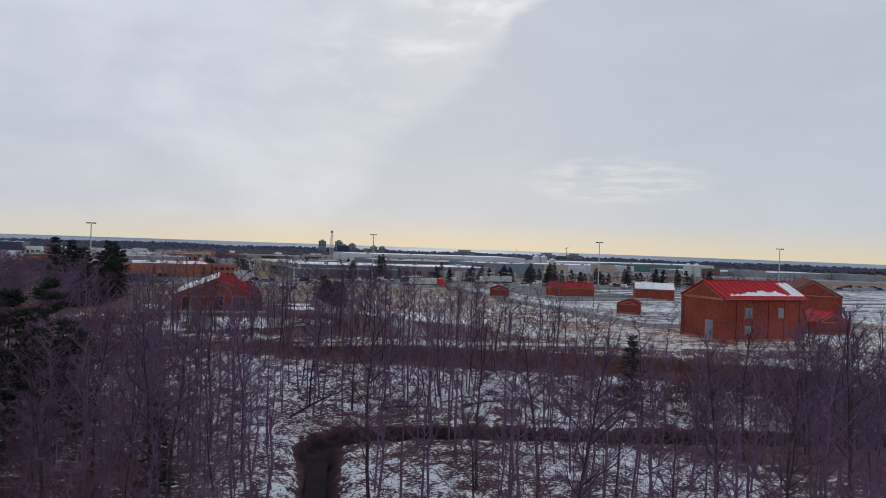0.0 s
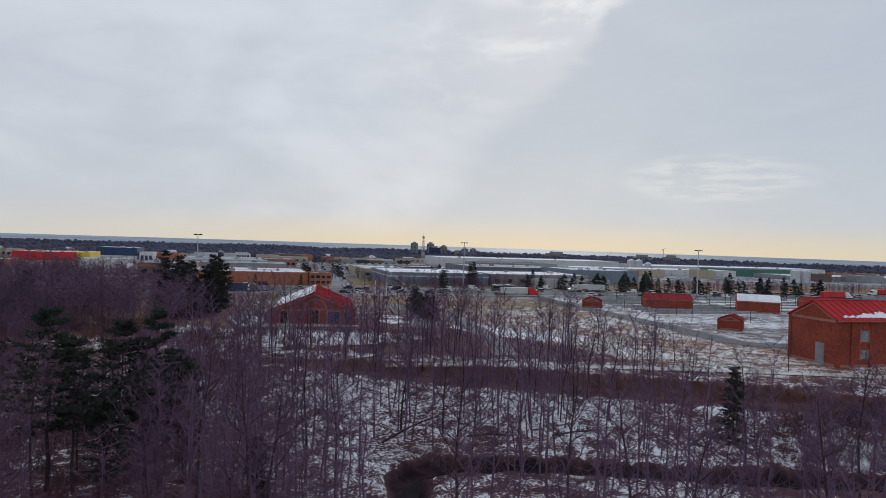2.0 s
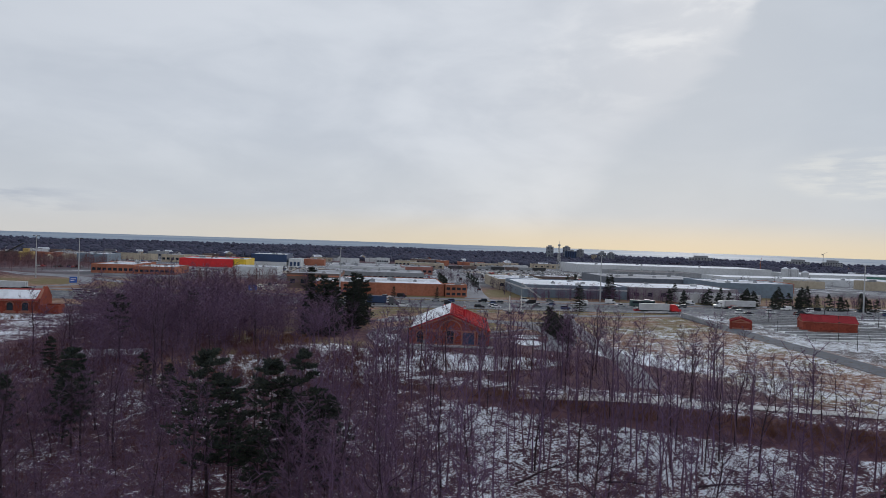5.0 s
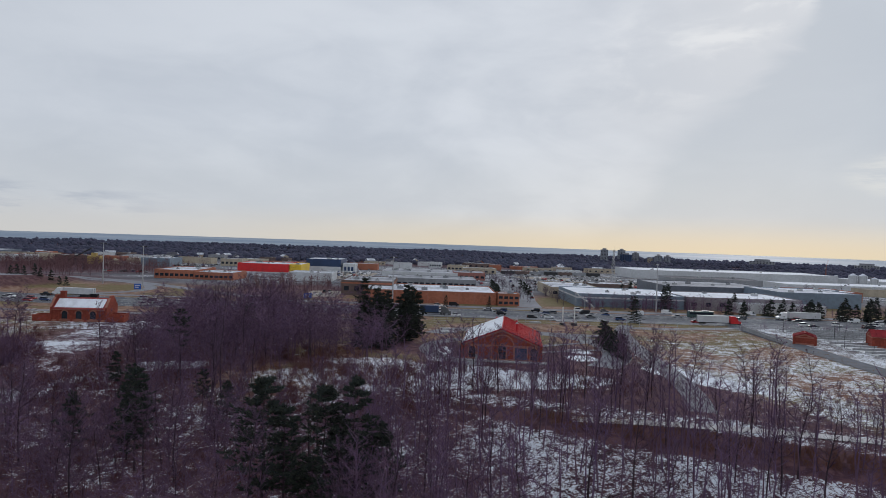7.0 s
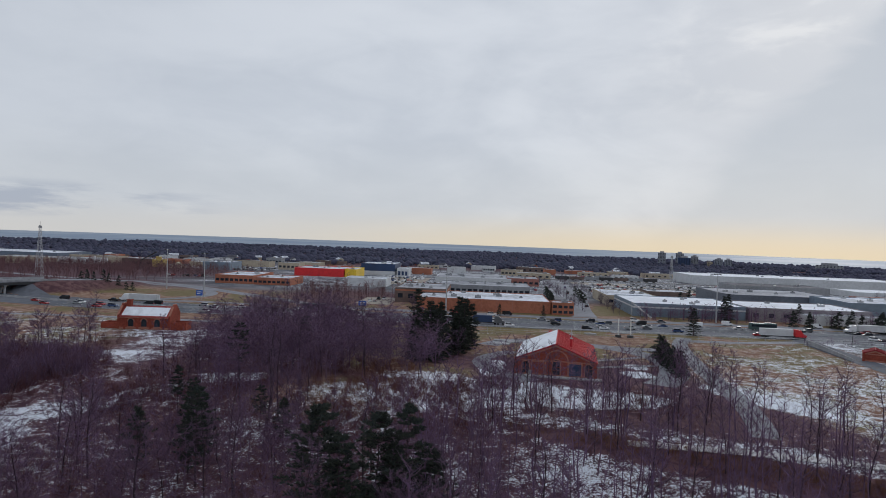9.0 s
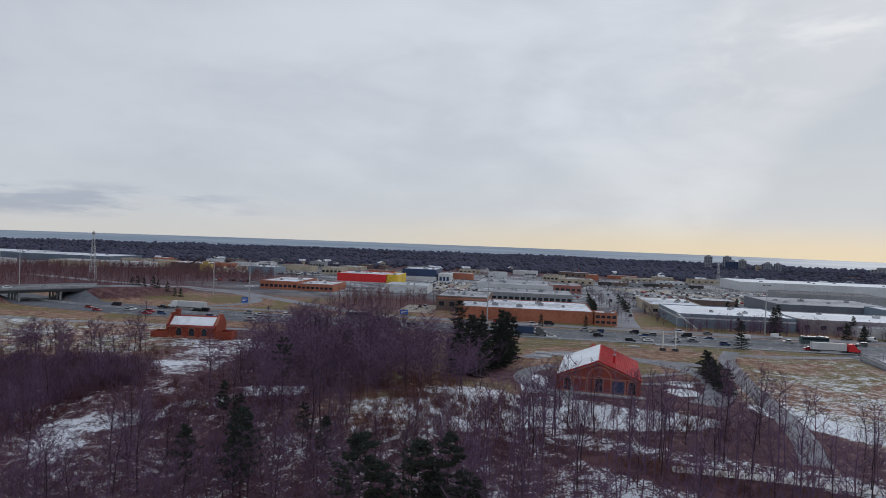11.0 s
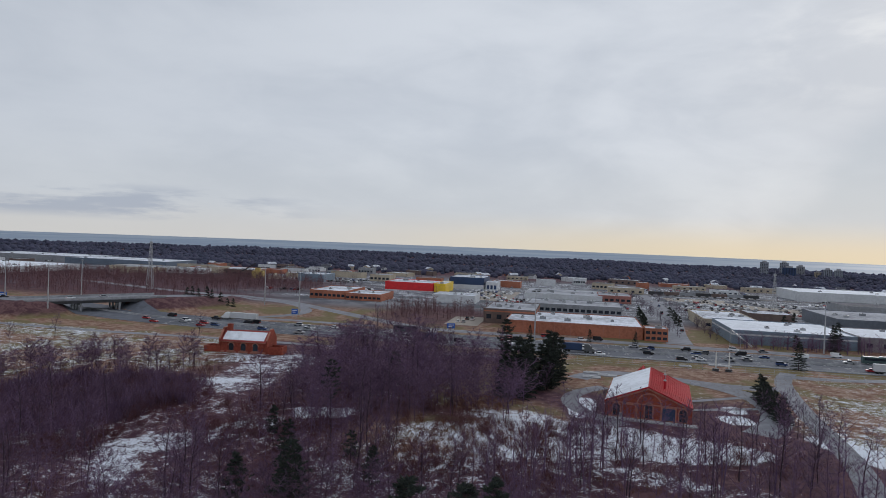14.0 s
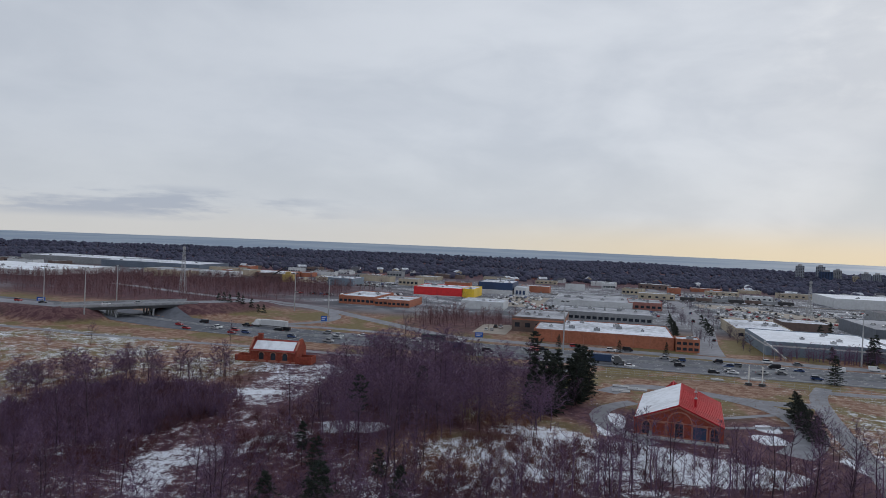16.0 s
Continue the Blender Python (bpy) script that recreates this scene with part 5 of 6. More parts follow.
scatter("round_wood", thin_tree(26, 170, 0.50, 0.3, 1.2, 2.0), highway_wood[1::2], TWIG, "tall leafless trees with wide rounded crowns", "woodland")
scatter("field_trees", thin_tree(17, 300, 0.44, 0.16, 1.4, 2.4), places_in(46, lambda x, y: blob(x, y, -112, 236, 55, 12, 12), 6, 11, 200, 300, -38, -14, seed=17), TWIG, "round leafless small trees at the field edge", "woodland")
scatter("saplings", thin_tree(6, 44, 0.36, 0.1), places_in(950, lambda x, y: density(x, y), 3, 6.5, 44, 260, seed=5), TWIG, "thin leafless saplings", "woodland")


def shrub(seed, n):
    r = random.Random(seed)
    m = MB()
    for i in range(n):
        a, t = r.uniform(0, 6.28), r.uniform(0.1, 0.8)
        b = Vector((r.uniform(-0.3, 0.3), r.uniform(-0.3, 0.3), -0.02 if i % 2 else r.uniform(0.1, 0.5)))
        m.tube(b, b + Vector((math.cos(a) * t, math.sin(a) * t, r.uniform(0.6, 1.1))) * r.uniform(0.5, 0.9), 0.012, 0, 3)
    return m


def thicket(x, y):
    """Low red-brown brush: the bank strip, the left thicket, the reddish clearing, the creek sides."""
    s = 0.531 * x + 0.847 * y
    k = max(0.9 * blob(x, y, -98, 205, 40, 24, 10), 0.4 * blob(x, y, 18, 150, 26, 16, -10), 0.35 * blob(x, y, 30, 176, 26, 9, -5), 0.12 * blob(x, y, 60, 160, 40, 18, -15), blob(x, y, -60, 175, 60, 10, 5) * 0.5)
    k = max(k, 0.35 * blob(x, y, 130, 52, 40, 18, -30), 0.1 * (x < 20 and s < 190 and math.hypot(x, y) > 44))
    d = near_line(x, y, CREEK)
    if d < 2.6:
        return 0
    for cx, cy, a, b in (*CLEAR[:2], CLEAR[-1]):
        if math.hypot((x - cx) / a, (y - cy) / b) < 0.9:
            return 0
    return k


scatter("brush", shrub(7, 40), places_in(3300, thicket, 1.6, 3.6, 42, 270, seed=6), REDTWIG, "dense red-brown leafless brush", "brush")
scatter("low_brush", shrub(18, 26), places_in(2000, lambda x, y: max(blob(x, y, 95, 99, 66, 5, -38), blob(x, y, -62, 272, 13, 2.2, -8), 0.25 * blob(x, y, -70, 262, 14, 8, 0), 0.35 * blob(x, y, 14, 170, 24, 20, 0), 0.35 * blob(x, y, 20, 205, 10, 16, 0)), 0.7, 1.9, 42, 270, seed=61), RUST, "low rust-brown brush and dead bracken", "brush")
scatter("undergrowth", shrub(19, 13), places_in(5600, lambda x, y: 1 if density(x, y) > 0 and 0.531 * x + 0.847 * y < 200 and near_line(x, y, CREEK) > 3.5 else 0, 0.4, 1.5, 42, 230, seed=62), REDTWIG, "fallen twigs and thin stems standing in snow", "brush")
scatter("field_grass", shrub(20, 9), places_in(7000, lambda x, y: 1 if x + 0.12 * (y - 200) > 106 and 148 < 0.531 * x + 0.847 * y and to_uv(x, y)[1] < 288 and to_uv(x, y)[0] < 134 else 0.35 if x < -75 and y - 0.12 * x > 236 and to_uv(x, y)[1] < 290 else 0, 0.3, 0.8, 150, 330, seed=63), STRAW, "dry straw grass tufts through thin snow", "grass")
scatter("tall_brush", shrub(8, 60), places_in(700, lambda x, y: blob(x, y, -100, 205, 40, 26, 10) + 0.12 * blob(x, y, 130, 50, 40, 20, -30), 2.5, 5.5, 42, 270, seed=7), TWIG, "tall dark leafless thicket", "brush")


# grass tufts and roadside scrub beyond the highway
def far_scrub(x, y):
    u, v = to_uv(x, y)
    if v < 400 or near_line(x, y, [(-72, 470), (-100, 505), (-140, 522), (-200, 560), (-300, 640)]) < 9 or bank(x, y) > 0.3:
        return 0
    return max(0.55 * blob(u, v, -350, 475, 130, 55), blob(u, v, -82, 420, 38, 52), 0.9 * blob(u, v, -400, 610, 190, 120), 0.8 * blob(u, v, -500, 560, 150, 90), 0.5 * blob(u, v, -230, 545, 20, 30))


scatter("roadside_woods", thin_tree(9, 34, 0.4, 0.12, 2.8, 3.4), places_in(2300, far_scrub, 4, 11, 380, 900, -46, 20, seed=8), mat("scrub_twig", (0.125, 0.068, 0.074), 0.95, 0.3, 0.05, 0, rnd=0.5), "reddish leafless scrub wood beyond the highway", "woodland")
row = []
for i in range(150):
    u, v = R.uniform(82, 205), R.uniform(362, 378)
    x, y = uv(u, v)
    row.append((x, y, gz(x, y), R.uniform(5, 9), 1.0))
for i in range(420):
    u, v = (R.uniform(130, 420), R.uniform(288, 300)) if i % 3 == 0 else (R.uniform(205, 460), R.uniform(358, 378))
    x, y = uv(u, v)
    row.append((x, y, gz(x, y), R.uniform(2, 4.5) * (1 if i % 3 == 0 else 1.8), 1.0))
scatter("roadside_scrub", thin_tree(10, 44, 0.36, 0.1, 3.0, 3.4), row, TWIG, "leafless scrub and small trees along the highway", "woodland")


def far_crown(seed):
    """A distant crown: an uneven rounded dome, one unit tall."""
    r = random.Random(seed)
    m = MB()
    vs = []
    for z, w in ((0.15, 0.36), (0.5, 0.50), (0.82, 0.33)):
        vs += [Vector((math.cos(k * 1.047 + z) * w * r.uniform(0.7, 1.2), math.sin(k * 1.047 + z) * w * r.uniform(0.7, 1.2), z + r.uniform(-0.09, 0.09))) for k in range(6)]
    fs = []
    for ring in (0, 6):
        for k in range(6):
            n = (k + 1) % 6
            fs += [(ring + k, ring + n, ring + 6 + n), (ring + k, ring + 6 + n, ring + 6 + k)]
    return m.add(vs + [Vector((0.05, -0.03, 1.0))], fs + [(12 + k, 12 + (k + 1) % 6, 18) for k in range(6)])


def far_dens(x, y):
    u, v = to_uv(x, y)
    r = math.hypot(x, y)
    k = step(980, 1150, v - 0.06 * u)
    return k


# woods before the lake; their blue-grey colour carries the painted haze
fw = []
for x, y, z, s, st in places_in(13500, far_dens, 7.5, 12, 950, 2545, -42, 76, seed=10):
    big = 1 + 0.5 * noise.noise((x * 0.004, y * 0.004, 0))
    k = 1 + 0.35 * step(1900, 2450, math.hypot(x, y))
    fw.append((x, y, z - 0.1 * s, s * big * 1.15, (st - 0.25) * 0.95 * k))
scatter("far_woods", far_crown(21), fw, HAZED_WOOD, "distant leafless blue-grey woods before the lake", "woodland", True)
mid = []
for x, y, z, s, st in places_in(1500, lambda x, y: 1.0 if 470 < to_uv(x, y)[1] < 1000 else 0, 3, 8, 480, 1250, -42, 75, seed=11):
    u, v = to_uv(x, y)
    if any(abs(u - a) < b and abs(v - c) < e for a, b, c, e in TAKEN) or (-52 < u < 300 and v < 760) or (-180 < u < -70 and 600 < v < 745) or (-215 < u < -140 and v < 550) or (-725 < u < -540 and 590 < v < 1000):
        continue
    if abs(u - 64) < 12 or (220 < u < 810 and 640 < v < 890) or (290 < u < 810 and v < 565):
        continue
    mid.append((x, y, z, s, st))
for k in range(110):
    u, v = (R.uniform(50, 57) if k % 2 else R.uniform(71, 79)), R.uniform(376, 720)
    x, y = uv(u, v)
    mid.append((x, y, gz(x, y), R.uniform(4, 8), 1.0))
scatter("street_trees", thin_tree(23, 40, 0.42, 0.12, 2.6, 3.6), mid, mat("street_twig", (0.085, 0.062, 0.085), 0.95, 0.3, 0.05, 0, rnd=0.5), "scattered leafless street trees among low buildings", "woodland")


# ---- overpass ----
def overpass():
    (ax, ay), (bx, by) = (-205.0, 379.4), (-154.0, 424.6)
    l = math.hypot(bx - ax, by - ay)
    t = thing("overpass", pose(ax, ay, 12.9, 0, 0, math.degrees(math.atan2(by - ay, bx - ax))), "concrete highway overpass with dark girders", "bridge")
    part("deck", MB().box(-2, l + 2, -9.5, 9.5, -0.5, 0), ASPHALT_OLD, t)
    for y in (-9.2, -4.6, 0, 4.6, 9.2):
        part("girder", MB().box(-1, l + 1, y - 0.3, y + 0.3, -2.0, -0.5), DARKSTEEL, t)
    for y in (-9.5, 9.2):
        part("parapet", MB().box(-3, l + 3, y, y + 0.3, 0, 1.0), CONCRETE, t, "pale concrete parapet")
    for x in (l * 0.36, l * 0.66):
        pr = part("pier", MB().box(x - 0.6, x + 0.6, -9, 9, -3.0, -2.0), CONCRETE, t)
        for y in (-8, -2.7, 2.7, 8):
            part("column", MB().tube((x, y, -7.2), (x, y, -3.0), 0.55, 0.55, 10), CONCRETE, pr)
    for x in (0.0, l):
        part("abutment", MB().box(x - 1.0, x + 1.0, -10, 10, -7.5, -0.5), CONCRETE, t)
    return t


overpass()


# ---- lamps, masts, poles ----
def mast(h):
    t = thing("high_mast_light", pose(0, 0, 0), "tall grey steel high-mast highway light", "street lamp", "highway masts")
    part("pole", MB().tube((0, 0, -0.5), (0, 0, h), 0.42, 0.16, 8), STEEL, t)
    rg = part("head_ring", MB().tube((0, 0, h - 0.5), (0, 0, h - 0.1), 0.9, 0.7, 10), STEEL, t)
    for i in range(6):
        a = i * math.pi / 3
        c, s = math.cos(a), math.sin(a)
        part("luminaire", MB().tube((c * 0.8, s * 0.8, h - 0.35), (c * 1.9, s * 1.9, h - 0.35), 0.16, 0.3, 6), DARKSTEEL, rg)
    return t


M = mast(25)
for x, y in ((198, 326), (-190, 372), (-219, 471), (-97, 463), (-66, 411), (59, 331), (291, 247), (374, 192), (-245, 430)):
    copy_thing(M, pose(x, y, gz(x, y)))


def drop(src):
    for o in (*src.children_recursive, src):
        bpy.data.objects.remove(o)


drop(M)


def lamp_post(h):
    t = thing("lamp_post", pose(0, 0, 0), "slim dark lamp post beside the basins", "street lamp", "plant lamp posts")
    part("pole", MB().tube((0, 0, -0.2), (0, 0, h), 0.11, 0.07, 6), DARKSTEEL, t)
    part("lantern", MB().box(-0.45, 0.45, -0.16, 0.16, h, h + 0.16), DARKSTEEL, t)
    return t


LP = lamp_post(6.5)
for i in range(6):
    for k in range(5):
        x, y = uv(150 + i * 24 + (k % 2) * 9, 205 + k * 22)
        if near_line(x, y, [(205, 275), (196, 245), (188, 215), (180, 185), (172, 150), (160, 120)]) > 6 and x > 185:
            copy_thing(LP, pose(x, y, gz(x, y), 0, 0, i * 40))
drop(LP)


def pylon(x, y, h, w, label, name="lattice_tower"):
    t = thing(name, pose(x, y, gz(x, y) - 0.3), label, "tower")
    for i in range(4):
        a = math.pi / 4 + i * math.pi / 2
        c, s = math.cos(a), math.sin(a)
        part("leg", MB().tube((c * w, s * w, 0), (c * w * 0.2, s * w * 0.2, h), 0.22, 0.12, 4), STEEL, t)
        b = MB()
        for k in range(10):
            f, g = k / 10, (k + 1) / 10
            r0, r1 = w * (1 - 0.8 * f), w * (1 - 0.8 * g)
            a2 = a + math.pi / 2
            b.tube((c * r0, s * r0, h * f), (math.cos(a2) * r1, math.sin(a2) * r1, h * g), 0.08, 0.08, 3)
            b.tube((c * r1, s * r1, h * g), (math.cos(a2) * r1, math.sin(a2) * r1, h * g), 0.08, 0.08, 3)
        part("bracing", b, STEEL, t)
    part("antenna", MB().tube((0, 0, h), (0, 0, h + 3), 0.12, 0.05, 5).box(-1.2, 1.2, -0.15, 0.15, h - 2, h - 0.5), STEEL, t)
    return t


pylon(-206, 556, 38, 3.2, "grey lattice radio tower in scrub")
pylon(301, 569, 31, 2.6, "slim grey lattice radio tower behind warehouses")

for k, (x, y) in enumerate(((121, 271), (125.8, 269.8))):
    t = thing("white_post", pose(x, y, gz(x, y)), "white post on a dark round base", "post", "white posts")
    part("post", MB().tube((0, 0, 0.9), (0, 0, 7.6), 0.28, 0.22, 8), PAINT, t)
    part("base", MB().tube((0, 0, -0.1), (0, 0, 1.0), 1.4, 1.2, 12), DARKSTEEL, t, "dark round base")

# concrete pads and hatches on the lawn behind the hall
for x, y, a, b in ((66, 250, 3.2, 2.2), (73, 254, 3.4, 2.2), (68, 258, 3.0, 1.8), (79, 247, 2.6, 3.2), (128, 283, 4.5, 2.0), (112, 279, 2.4, 1.6)):
    t = thing("concrete_pad", pose(x, y, gz(x, y), 0, 0, -14), "pale concrete slab on the lawn", "slab", "lawn slabs")
    part("slab", MB().box(-a, a, -b, b, -0.2, 0.35), CONCRETE, t)
    part("hatch", MB().box(-0.7, 0.7, -0.7, 0.7, 0.35, 0.55), STEEL, t)


# ---- fences and rails along the highway ----
def fence(name, pts, h, gap, label, solid, rail):
    t = thing(name, pose(0, 0, 0), label, "fence")
    mb = MB()
    for (ax, ay), (bx, by) in zip(pts, pts[1:]):
        n = max(1, int(math.hypot(bx - ax, by - ay) / gap))
        for i in range(n):
            x, y = ax + (bx - ax) * i / n, ay + (by - ay) * i / n
            x2, y2 = ax + (bx - ax) * (i + 1) / n, ay + (by - ay) * (i + 1) / n
            z, z2 = gz(x, y), gz(x2, y2)
            part("post", MB().tube((x, y, z - 0.2), (x, y, z + h), 0.07, 0.06, 4), rail, t)
            for k in solid:
                mb.tube((x, y, z + h * k), (x2, y2, z2 + h * k), 0.05, 0.05, 3, False)
    part("rail", mb, rail, t)
    return t


fence("wire_fence", [uv(-20, 292), uv(40, 291), uv(130, 289), uv(185, 291)], 2.2, 5.0, "grey wire fence beside the highway", (0.15, 0.5, 0.97), STEEL)
fence("guard_rail", [on_road(s, 19.4)[:2] for s in range(1180, 1660, 40)], 0.8, 6.0, "steel guard rail along the highway", (0.7, 0.85, 1.0), STEEL)
med = thing("median_barrier", pose(0, 0, 0), "pale concrete barrier between the carriageways", "barrier")
mbm = MB()
for i, s in enumerate(np.arange(800, 1900, 12.0)):
    (x, y, a), (x2, y2, _) = on_road(s, 0), on_road(s + 11.9, 0)
    z = gz(x, y) + 0.1
    nx, ny = -math.sin(radians(a)) * 0.3, math.cos(radians(a)) * 0.3
    p = MB().add([(x - nx, y - ny, z), (x2 - nx, y2 - ny, z), (x2 + nx, y2 + ny, z), (x + nx, y + ny, z), (x - nx / 3, y - ny / 3, z + 0.95), (x2 - nx / 3, y2 - ny / 3, z + 0.95), (x2 + nx / 3, y2 + ny / 3, z + 0.95), (x + nx / 3, y + ny / 3, z + 0.95)],
                 [(4, 5, 6, 7), (0, 1, 5, 4), (1, 2, 6, 5), (2, 3, 7, 6), (3, 0, 4, 7)])
    part("barrier_block", p, CONCRETE, med)


# ---- vehicles ----
def wheel(t, x, y, r, w=0.24, rim=True):
    wh = part("wheel", MB().tube((x, y - w / 2, r), (x, y + w / 2, r), r, r, 10), RUBBER, t)
    if rim:
        part("rim", MB().tube((x, y - w / 2 - 0.02, r), (x, y + w / 2 + 0.02, r), r * 0.55, r * 0.55, 8), STEEL, wh)


def car(kind, paint, words):
    """A road car, its nose towards +x."""
    t = thing(kind, pose(0, 0, 0), words, "car", "highway traffic")
    prof = {"car": ([(-2.25, 0.3), (2.2, 0.3), (2.25, 0.62), (1.9, 0.78), (0.95, 0.92), (-1.55, 0.98), (-2.25, 0.92)], [(-1.65, 0.95), (0.95, 0.9), (0.25, 1.42), (-1.05, 1.44)]),
            "suv": ([(-2.3, 0.38), (2.25, 0.38), (2.3, 0.85), (1.95, 1.02), (1.0, 1.1), (-2.25, 1.15), (-2.35, 0.9)], [(-2.2, 1.12), (1.1, 1.08), (0.45, 1.74), (-2.0, 1.76)]),
            "pickup_truck": ([(-2.8, 0.45), (2.6, 0.45), (2.65, 0.95), (2.3, 1.1), (1.2, 1.18), (-2.8, 1.18)], [(-0.8, 1.15), (1.3, 1.15), (0.7, 1.85), (-0.7, 1.88)]),
            "van": ([(-2.6, 0.4), (2.5, 0.4), (2.55, 0.95), (1.9, 1.25), (-2.65, 1.3)], [(-2.6, 1.28), (1.95, 1.22), (1.1, 2.1), (-2.5, 2.15)])}[kind]
    part("body", MB().prism(prof[0], -0.9, 0.9), paint, t)
    cab = prof[1]
    part("cabin", MB().prism(cab, -0.78, 0.78), GLASS, t, "dark window glass")
    zt = cab[2][1]
    part("roof", MB().box(cab[3][0] - 0.05, cab[2][0] + 0.05, -0.76, 0.76, zt - 0.03, zt + 0.07), paint, t)
    if kind == "pickup_truck":
        part("bed_floor", MB().box(-2.65, -0.9, -0.72, 0.72, 1.16, 1.2), DARKSTEEL, t)
    if kind == "van":
        part("side_panel", MB().box(-2.62, 0.6, -0.86, 0.86, 1.2, 2.12), paint, t)
    for x in (-1.4, 1.4):
        for y in (-0.82, 0.82):
            wheel(t, x, y, 0.34, rim=False)
    for y in (-0.62, 0.62):
        part("headlight", MB().box(prof[0][2][0] - 0.15, prof[0][2][0] + 0.02, y - 0.2, y + 0.2, 0.6, 0.76), PAINT, t)
        part("tail_light", MB().box(-2.36 if kind == "suv" else prof[0][0][0] - 0.05, prof[0][0][0] + 0.1, y - 0.2, y + 0.2, 0.72, 0.88), REDWALL, t)
    return t


def lorry(trailer, cabmat, words, length=15.0, tank=False):
    t = thing("semi_truck", pose(0, 0, 0), words, "truck", "highway traffic")
    if tank:
        part("tank", MB().tube((-length, 0, 2.2), (-0.5, 0, 2.2), 1.15, 1.15, 14), trailer, t, "polished tank trailer")
    else:
        part("trailer", MB().box(-length, -0.4, -1.27, 1.27, 1.15, 4.05), trailer, t)
        part("door_seam", MB().box(-length - 0.04, -length, -0.05, 0.05, 1.2, 4.0), DARKSTEEL, t)
    part("chassis", MB().box(-length + 0.3, 4.2, -0.6, 0.6, 0.75, 1.15), DARKSTEEL, t)
    cab = part("cab", MB().prism([(0.6, 0.8), (5.2, 0.8), (5.3, 1.7), (4.0, 2.05), (3.3, 3.1), (2.6, 3.9), (0.6, 3.9)], -1.2, 1.2), cabmat, t)
    part("windscreen", MB().prism([(3.98, 2.1), (4.06, 2.12), (3.38, 3.12), (3.3, 3.1)], -1.05, 1.05), GLASS, cab)
    part("bumper", MB().box(5.2, 5.45, -1.2, 1.2, 0.5, 1.0), STEEL, cab)
    for x in (-length + 1.5, -length + 2.9, 0.9, 2.2, 4.5):
        for y in (-1.05, 1.05):
            wheel(t, x, y, 0.5, 0.4)
    return t


def bus():
    t = thing("coach_bus", pose(0, 0, 0), "long dark green coach with black windows", "bus", "highway traffic")
    part("body", MB().prism([(-6.1, 0.4), (6.0, 0.4), (6.1, 1.6), (5.9, 3.4), (-6.1, 3.4)], -1.27, 1.27), mat("coach_paint", (0.05, 0.09, 0.09), 0.4, 0.1, 1, 0), t)
    part("window_band", MB().box(-5.9, 5.4, -1.3, 1.3, 1.8, 2.8), GLASS, t)
    part("roof_unit", MB().box(-4, -1, -0.9, 0.9, 3.4, 3.7), STEEL, t)
    for x in (-4.2, -2.9, 4.0):
        for y in (-1.1, 1.1):
            wheel(t, x, y, 0.5, 0.35)
    return t


PAINTS = [(mat("car_white", (0.72, 0.73, 0.75), 0.3, 0.05, 1, 0), "white"), (mat("car_black", (0.02, 0.02, 0.024), 0.25, 0.1, 1, 0), "black"), (mat("car_silver", (0.40, 0.41, 0.43), 0.3, 0.08, 1, 0, metal=0.5), "silver"),
          (mat("car_red", (0.33, 0.02, 0.025), 0.3, 0.08, 1, 0), "dark red"), (mat("car_grey", (0.11, 0.115, 0.125), 0.3, 0.08, 1, 0), "grey"), (mat("car_blue", (0.03, 0.06, 0.16), 0.3, 0.08, 1, 0), "blue")]
FLEET = []
for kind, words in (("car", "sedan"), ("suv", "sport utility car"), ("pickup_truck", "pickup truck"), ("van", "panel van")):
    for k, (m, c) in enumerate(PAINTS):
        if kind in ("pickup_truck", "van") and k > 2:
            continue
        FLEET.append(car(kind, m, "%s %s on the asphalt road" % (c, words)))
LORRIES = [lorry(WHITEWALL, PAINTS[0][0], "white semi truck with white box trailer", 16), lorry(REDWALL, PAINTS[0][0], "white semi truck with red box trailer", 15), lorry(WHITEWALL, REDWALL, "red semi truck with white box trailer", 14),
           lorry(STEEL, PAINTS[0][0], "white semi truck with a tank trailer", 13, True), lorry(BLUEWALL, PAINTS[4][0], "grey truck with dark blue box", 9), bus()]
RT = random.Random(21)
for lane, off in enumerate((-14.9, -11.0, -7.3, -3.6, 3.6, 7.3, 11.0, 14.9)):
    s = 1000 + RT.uniform(0, 30)
    while s < 1720:
        heavy = lane in (0, 1, 6, 7) and RT.random() < 0.24
        src = RT.choice(LORRIES) if heavy else RT.choice(FLEET)
        x, y, a = on_road(s, off + RT.uniform(-0.3, 0.3))
        copy_thing(src, pose(x, y, gz(x, y) + 0.12, 0, 0, a + (180 if off > 0 else 0)))
        s += (30 if heavy else 0) + RT.uniform(12, 70)
# service road, street, overpass
for x, y, a in [(*uv(u, 354 + RT.choice((-2.4, 2.4))), HEAD) for u in (-14, 4, 12, 75, 88, 120, 165, 210)] + [(*uv(64 + k, v), HEAD + 90) for v, k in ((420, -3), (470, 3), (520, -3), (590, 3), (640, 2))] + [(-300, 417.5, -17), (-268, 404, -20), (-240, 396, -20), (-222, 389, 25)]:
    copy_thing(RT.choice(FLEET), pose(x, y, gz(x, y) + 0.14, 0, 0, a))
for k, (x, y) in enumerate(((-188, 392), (-176, 406))):
    copy_thing(FLEET[k * 2], pose(x, y, 12.92, 0, 0, 41.5))
